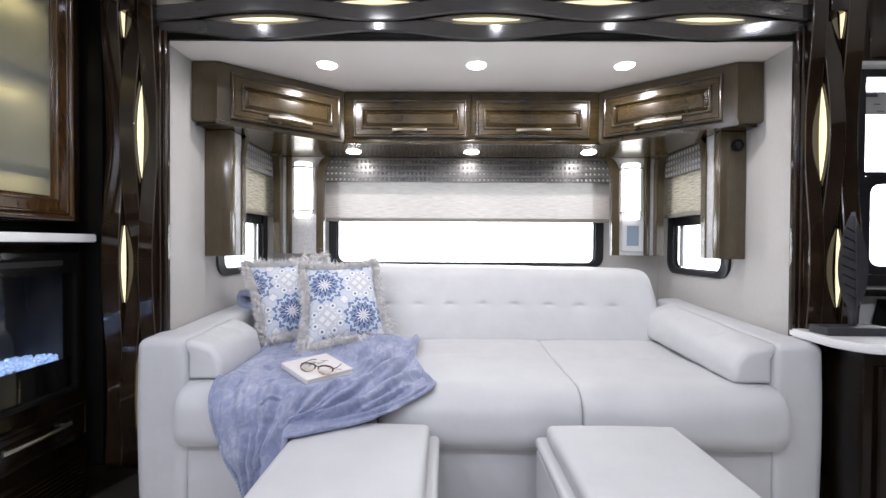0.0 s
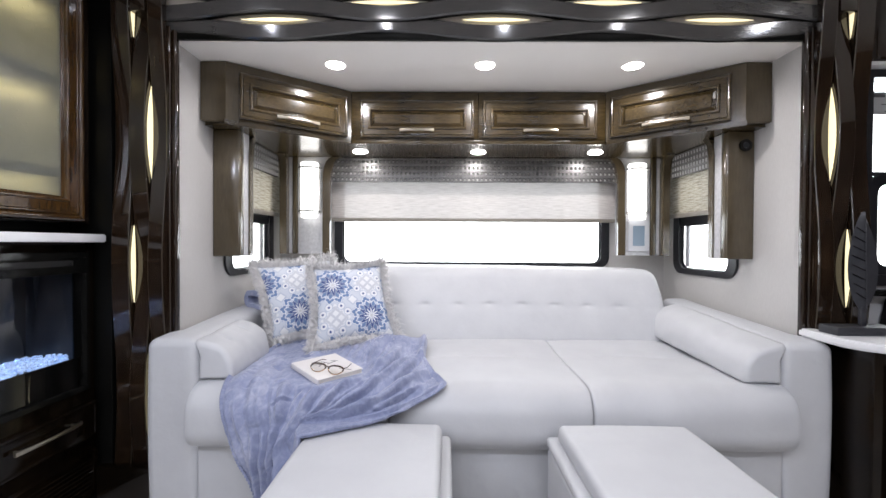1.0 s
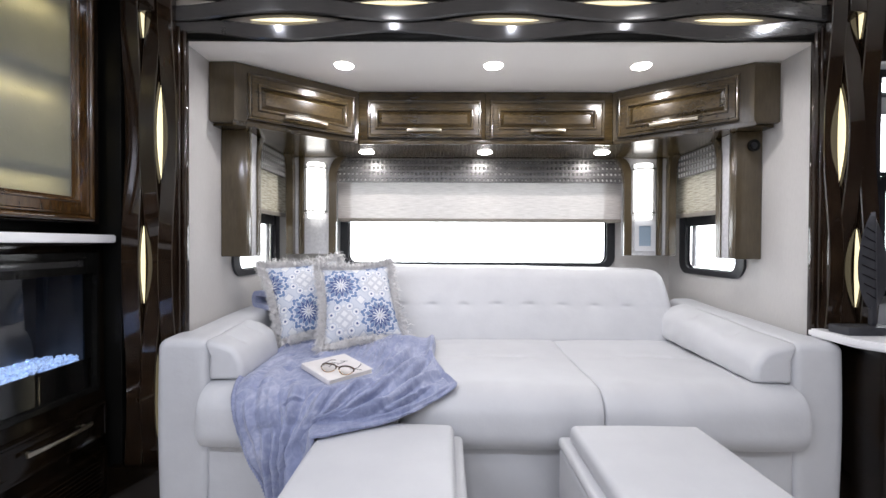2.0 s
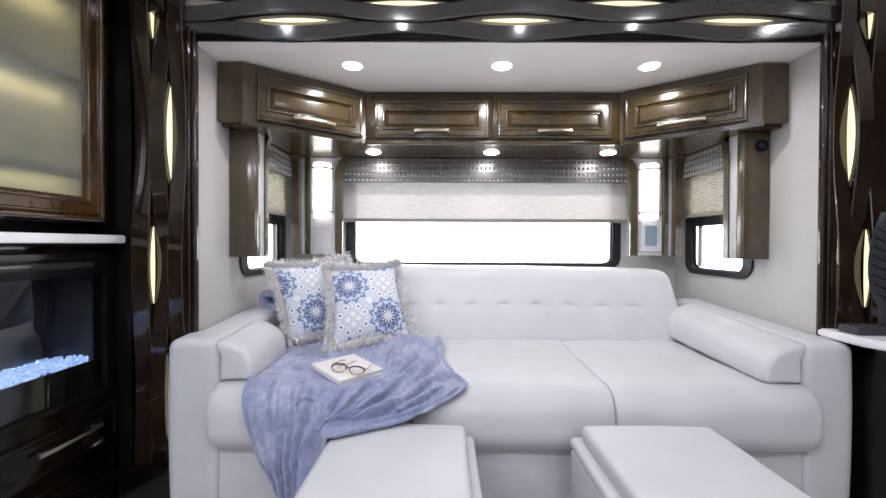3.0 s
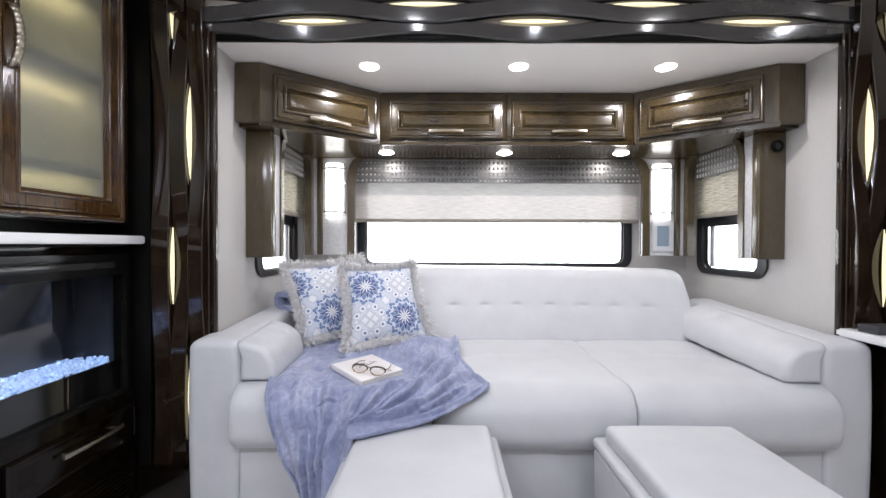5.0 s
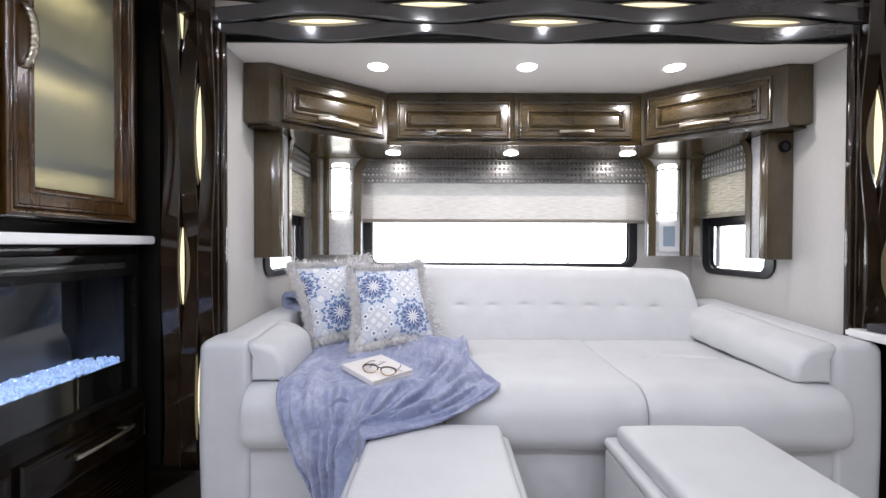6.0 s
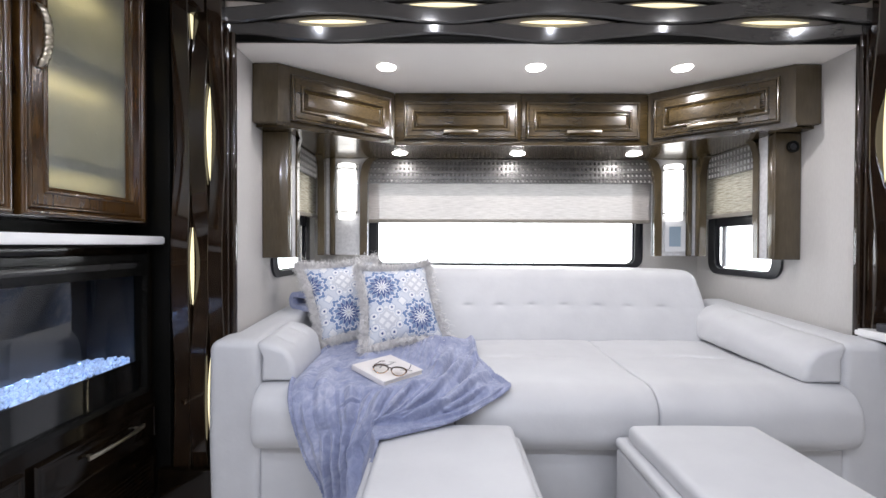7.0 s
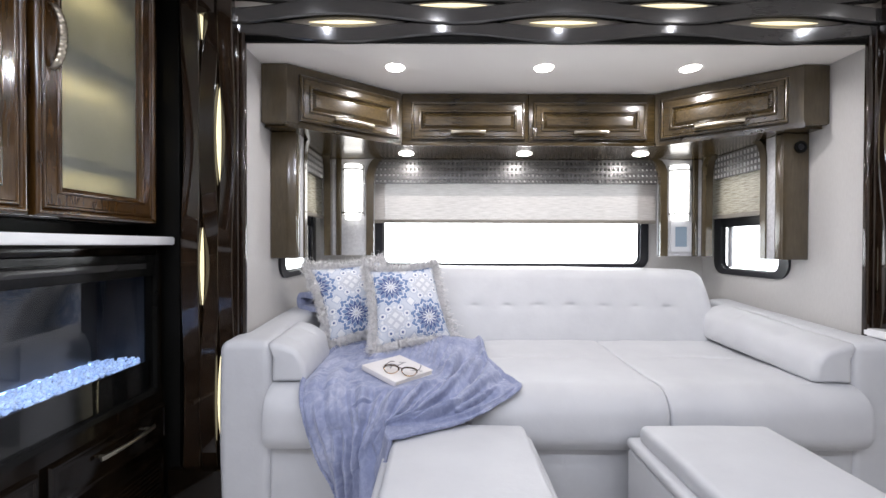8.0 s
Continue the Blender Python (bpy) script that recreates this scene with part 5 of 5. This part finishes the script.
U0, U1 = 0.50, 1.628
lower = thing("fireplace_cabinet", (-1.6, 1.1, 0), "dark espresso cabinet with a built-in electric fireplace", "cabinet")
part("body", box(FX - 0.45, FX, U0, U1, 0.03, 0.455, 0.003), ESPRESSO_SATIN, lower)
part("side_panel", box(FX - 0.45, FX - 0.004, 1.597, U1, 0.455, 1.018, 0.002), ESPRESSO_SATIN, lower)
part("side_panel", box(FX - 0.45, FX - 0.004, U0, 0.80, 0.455, 1.018, 0.002), ESPRESSO_SATIN, lower)
part("top_rail", box(FX - 0.45, FX - 0.004, 0.80, 1.597, 0.985, 1.018, 0.002), ESPRESSO_SATIN, lower)
part("back_panel", box(FX - 0.45, FX - 0.22, 0.80, 1.597, 0.455, 0.985, 0.002), ESPRESSO_SATIN, lower)
part("toe_kick", box(FX - 0.42, FX - 0.03, U0, U1, 0.0, 0.03), BLACKPAINT, lower)


def slab_drawer(y0, y1, z0, z1):
    loops = [(0, 0), (0, 0.013), (0.005, 0.019), (0.012, 0.019), (0.016, 0.016), (0.026, 0.0155), (0.030, 0.0165)]
    w, h = y1 - y0, z1 - z0
    bm = sweep([[(i, -d, i), (w - i, -d, i), (w - i, -d, h - i), (i, -d, h - i)] for i, d in loops])
    bm.transform(fmat(y0, z0))
    return part("drawer", bm, ESPRESSO_SATIN, lower, angle=20)


dr = slab_drawer(1.135, 1.618, 0.272, 0.408)
pull(0.268, 0.085, 0.24, 0.017, fmat(1.135, 0.272), dr, 0.03)
dr = slab_drawer(0.60, 1.105, 0.272, 0.408)
pull(0.25, 0.085, 0.25, 0.017, fmat(0.60, 0.272), dr, 0.03)
# louvred vent
vent = part("vent_frame", frame_ring(round_rect(1.22, 1.622, 0.045, 0.225, 0.004, 2), round_rect(1.238, 1.606, 0.062, 0.208, 0.003, 2), "x", FX - 0.002, FX + 0.012), ESPRESSO_SATIN, lower)
for k in range(9):
    bm = box(-0.009, 0.009, 1.236, 1.608, -0.0015, 0.0015, 0.0006, 1)
    bm.transform(pose(FX + 0.002, 0, 0.072 + k * 0.0163, 0, 35, 0))
    part("louvre", bm, ESPRESSO_SATIN, vent)

fire = thing("electric_fireplace", (FX - 0.05, 1.2, 0.456), "black glass electric fireplace with glowing blue-white crystals", "fireplace")
F0, F1 = 0.802, 1.595
bm = frame_ring(round_rect(F0, F1, 0.458, 0.983, 0.003, 2), round_rect(F0 + 0.03, F1 - 0.012, 0.475, 0.905, 0.003, 2), "x", FX - 0.02, FX + 0.006)
part("bezel", bm, BLACKTRIM, fire)
part("vent_slot", box(FX + 0.004, FX + 0.0075, F0 + 0.05, F1 - 0.07, 0.932, 0.953, 0.001), HOLE, fire)
part("slot_lip", box(FX + 0.004, FX + 0.010, F0 + 0.03, F1 - 0.05, 0.955, 0.962, 0.002), BLACKTRIM, fire)
part("glass_front", box(FX - 0.014, FX - 0.010, F0 + 0.028, F1 - 0.010, 0.473, 0.907), FIREGLASS, fire, "glossy dark glass front").visible_shadow = False
part("back_panel", box(FX - 0.205, FX - 0.20, F0 + 0.02, F1 - 0.02, 0.46, 0.97), FIREBOX, fire)
part("side_panel", box(FX - 0.20, FX - 0.022, F1 - 0.042, F1 - 0.03, 0.46, 0.97), FIREBOX, fire)
part("lower_mask", box(FX - 0.022, FX - 0.016, F0 + 0.02, F1 - 0.03, 0.46, 0.585), BLACKPAINT, fire)
part("mask", box(FX - 0.022, FX - 0.016, F1 - 0.044, F1 - 0.008, 0.585, 0.92), BLACKPAINT, fire)
part("tray", box(FX - 0.20, FX - 0.023, F0 + 0.02, F1 - 0.043, 0.56, 0.575), BLACKPAINT, fire)
part("led_strip", box(FX - 0.196, FX - 0.190, F0 + 0.06, F1 - 0.06, 0.577, 0.587), FIRELED, fire, "blue light strip behind the crystals")
rnd = random.Random(4)
gem = bmesh.new()
for k in range(1150):
    y = rnd.uniform(F0 + 0.05, F1 - 0.052)
    d = 0.165 * rnd.random() ** 1.6
    r = rnd.uniform(0.005, 0.010)
    t = bmesh.new()
    bmesh.ops.create_icosphere(t, subdivisions=1, radius=r)
    for v in t.verts:
        v.co *= rnd.uniform(0.75, 1.2)
    t.transform(pose(FX - 0.034 - d, y, 0.583 + 0.024 * rnd.random() ** 1.5 * (1 - d / 0.2), rnd.uniform(0, 360), rnd.uniform(0, 360), 0))
    join(gem, t)
part("crystals", gem, CRYSTAL, fire, "glowing clear glass crystals", kind="stuff", angle=5)
sh = prism([(FX - 0.45, U0), (FX + 0.035, U0), (FX + 0.050, U0 + 0.015), (FX + 0.050, U1 - 0.008), (FX + 0.044, U1 - 0.002), (FX - 0.45, U1 - 0.002)], "z", 1.019, 1.050, 0.004)
solid("mantel_shelf", sh, COUNTER, "thick white solid-surface shelf above the fireplace", "shelf")

upper = thing("display_cabinet", (-1.6, 1.1, 1.09), "dark wood display cabinet with seeded-glass doors, lit inside", "cabinet")
part("bottom_panel", box(FX - 0.45, FX - 0.02, U0, U1, 1.092, 1.112, 0.002), ESPRESSO, upper)
for y0, y1, dx in ((1.600, U1, 0.02), (1.066, 1.112, 0.003), (U0, U0 + 0.02, 0.02)):
    part("side_panel", box(FX - 0.45, FX - dx, y0, y1, 1.112, ZR - 0.002, 0.002), ESPRESSO, upper)
part("back_panel", box(FX - 0.45, FX - 0.43, U0 + 0.02, 1.600, 1.112, ZR - 0.002, 0.002), ESPRESSO, upper)
part("lining", box(FX - 0.429, FX - 0.425, U0 + 0.022, 1.598, 1.114, ZR - 0.004), COUNTER, upper, "pale cabinet lining")
for y0, y1 in ((U0 + 0.0205, U0 + 0.024), (1.0625, 1.0655), (1.1125, 1.1155), (1.5965, 1.5995)):
    part("lining", box(FX - 0.424, FX - 0.024, y0, y1, 1.114, ZR - 0.004), COUNTER, upper, "pale cabinet lining")
part("riser", box(FX - 0.45, FX - 0.10, U0, U1, 1.051, 1.091), BLACKPAINT, upper)


def glass_door(y0, y1, z0, z1):
    w, h = y1 - y0, z1 - z0
    arc = [radians(q) for q in range(20, 161, 20)]
    bead = lambda at, r, d, up: [(at - r * math.cos(q), d + up * math.sin(q)) for q in arc]
    loops = [(0, 0), (0, 0.012)] + bead(0.010, 0.010, 0.012, 0.012) + [(0.0204, 0.014), (0.0208, 0.0165)] + bead(0.0265, 0.005, 0.0165, 0.0045)
    loops += [(0.032, 0.016), (0.0324, 0.0185), (0.0630, 0.0185), (0.0634, 0.0205)] + bead(0.070, 0.006, 0.0195, 0.005) + [(0.0765, 0.012), (0.084, 0.008), (0.086, 0.0)]
    bm = sweep([[(i, -d, i), (w - i, -d, i), (w - i, -d, h - i), (i, -d, h - i)] for i, d in loops], caps=False)
    bm.transform(fmat(y0, z0))
    d = part("door", bm, CHERRY, upper, angle=25)
    g = box(0.078, w - 0.078, -0.006, -0.002, 0.078, h - 0.078)
    g.transform(fmat(y0, z0))
    part("glass_pane", g, SEEDED, d, "seeded translucent glass")
    return d


gd = glass_door(1.098, 1.562, 1.098, 2.10)
secs = []
for k in range(61):                                   # bowed, reeded bar
    u = -1 + 2 * k / 60
    bow, fat = 0.030 * (1 - u * u) ** 0.6, 0.0085 + 0.0022 * abs(math.sin(u * 17)) - 0.003 * abs(u) ** 6
    c = Vector((FX + 0.020 + bow, 1.146, 1.589 + 0.088 * u))
    secs.append([c + Vector((fat * math.cos(q), 1.15 * fat * math.sin(q), 0)) for q in [2 * math.pi * j / 12 for j in range(12)]])
pull2 = sweep(secs)
part("handle", pull2, NICKEL, gd, "polished nickel handle")
glass_door(0.58, 1.078, 1.098, 2.10)
for z in (1.262, 1.585, 1.91):
    part("shelf", box(FX - 0.42, FX - 0.010, U0 + 0.022, 1.598, z - 0.018, z + 0.018), ESPRESSO, upper)
    for y0, y1 in ((0.60, 1.06), (1.12, 1.58)):
        part("light_strip", box(FX - 0.240, FX - 0.150, y0, y1, z - 0.023, z - 0.0185), SHELFLIGHT, upper, "warm strip light under the shelf")

# ---- counter, sculpture and front window ----
cy0, cx0, cr = 1.352, 1.328, 0.10
pts = [(2.35, 1.62), (1.62, 1.62), (1.62, 1.634), (cx0, 1.634)]
for k in range(9):
    a = radians(180 + 90 * k / 8)
    pts.append((cx0 + cr + cr * math.cos(a), cy0 + cr + cr * math.sin(a)))
pts.append((2.35, cy0))
desk = thing("side_counter", (1.8, 1.5, 0), "dark cabinet with a rounded white solid-surface counter", "counter")
part("worktop", prism(pts, "z", 0.672, 0.702, 0.006), COUNTER, desk, "white solid-surface worktop")
part("body", box(1.405, 2.33, 1.42, 1.585, 0.0, 0.670, 0.004), ESPRESSO_SATIN, desk)
for x in (1.44, 1.90):
    loops = [(0, 0), (0, 0.012), (0.005, 0.018), (0.045, 0.018), (0.052, 0.010), (0.06, 0.010)]
    bm = sweep([[(i, -d, i), (0.42 - i, -d, i), (0.42 - i, -d, 0.56 - i), (i, -d, 0.56 - i)] for i, d in loops])
    part("door", shift(bm, (x, 1.418, 0.06)), ESPRESSO_SATIN, desk, angle=20)

lf = thing("leaf_sculpture", (1.50, 1.53, 0.702), "dark grey leaf-shaped sculpture on a rectangular base", "sculpture")
part("plinth", shift(box(-0.112, 0.118, -0.040, 0.040, 0, 0.030, 0.003), (1.462, 1.535, 0.702)), GREYSTONE, lf)
left, right = [], []
n = 30
for k in range(n + 1):
    v = k / n
    w = 0.056 * math.sin(math.pi * min(1, v ** 0.8)) ** 0.75
    left.append((1.475 - w * 0.95, 0.785 + 0.36 * v))
    right.append((1.475 + w * 1.05, 0.785 + 0.36 * v))
secs = []
for (xl, z), (xr, _) in zip(left, right):
    m = (xl + xr) / 2 + 0.004
    lean = 0.02 * (z - 0.78)
    secs.append([(xl - 0.0005, 1.536 + lean, z), (m, 1.528 + lean, z), (xr + 0.0005, 1.538 + lean, z), (m, 1.546 + lean, z)])
part("leaf_blade", sweep(secs), GREYSTONE, lf, angle=15)
part("stem", box(1.466, 1.486, 1.530, 1.546, 0.730, 0.80, 0.003), GREYSTONE, lf)
part("midrib", tube([(1.4775, 1.524, 0.79), (1.4775, 1.529, 0.95), (1.4775, 1.533, 1.12)], 0.002, 6), GREYSTONE, lf)
for k in range(8):
    z = 0.83 + 0.034 * k
    wv = 0.050 * math.sin(math.pi * min(1, ((z - 0.785) / 0.36) ** 0.8)) ** 0.75
    part("vein", tube([(1.4775, 1.526 + 0.02 * (z - 0.78), z), (1.475 - wv * 0.85, 1.531 + 0.02 * (z - 0.78), z + 0.022)], 0.0016, 5), BLACKPAINT, lf)

fw = thing("window_4", ((WX0 + WX1) / 2, WY, WZ0), "tall black-framed front side window, bright daylight outside", "window", kind="structure")
part("window_frame", frame_ring(round_rect(WX0 - 0.02, WX1 + 0.02, WZ0 - 0.02, WZ1 + 0.02, 0.01, 3), round_rect(WX0 + 0.012, WX1 - 0.025, WZ0 + 0.03, WZ1 - 0.022, 0.005, 3), "y", WY - 0.02, WY + 0.05), BLACKFRAME, fw)
part("sash_frame", frame_ring(round_rect(WX0 + 0.014, WX1 - 0.026, WZ0 + 0.031, 1.345, 0.05, 6), round_rect(WX0 + 0.048, WX1 - 0.07, WZ0 + 0.07, 1.305, 0.045, 6), "y", WY - 0.012, WY + 0.03), BLACKFRAME, fw)
part("cross_bar", box(WX0 + 0.013, WX1 - 0.026, WY - 0.01, WY + 0.03, 1.346, 1.362, 0.003), BLACKFRAME, fw)
part("pane", box(WX0 + 0.02, WX1 - 0.02, WY + 0.036, WY + 0.040, WZ0 + 0.02, WZ1 - 0.02), PANE, fw).visible_shadow = False
st = thing("window_sticker", (2.02, WY + 0.03, 1.64), "grey printed notice stuck on the window glass", "sticker")
part("sheet", box(WX0 + 0.006, 2.08, WY + 0.0325, WY + 0.0345, 1.635, 1.74), STICKER, st)
part("print_bar", box(WX0 + 0.010, 2.0, WY + 0.031, WY + 0.0322, 1.715, 1.73), INK, st)
for x, z in ((1.985, 1.68), (2.0, 1.648)):
    part("print_bar", box(x, x + 0.03, WY + 0.031, WY + 0.0322, z, z + 0.004), INK, st)
solid("window_ledge", box(1.66, 2.9, 1.86, 1.949, 0.80, 0.825, 0.006), BLACKTRIM, "dark ledge below the front window", "ledge", kind="structure")
dash = prism([(1.80, 0.0), (2.9, 0.0), (2.9, 0.78), (1.97, 0.78)], "y", 1.72, 1.945, 0.01)
solid("dashboard_end", dash, BLACKTRIM, "dark sloping end of the driver's console", "console")
oc = thing("overhead_cabinet", (2.3, 1.8, 1.88), "dark wood cabinet above the front window", "cabinet")
part("body", box(1.862, 2.9, 1.880, 1.948, 1.843, ZR - 0.002, 0.012, 3), ESPRESSO, oc)
part("underside", box(1.835, 2.88, 1.885, 1.946, 1.823, 1.842, 0.004), GREYWALL, oc, "white underside trim")
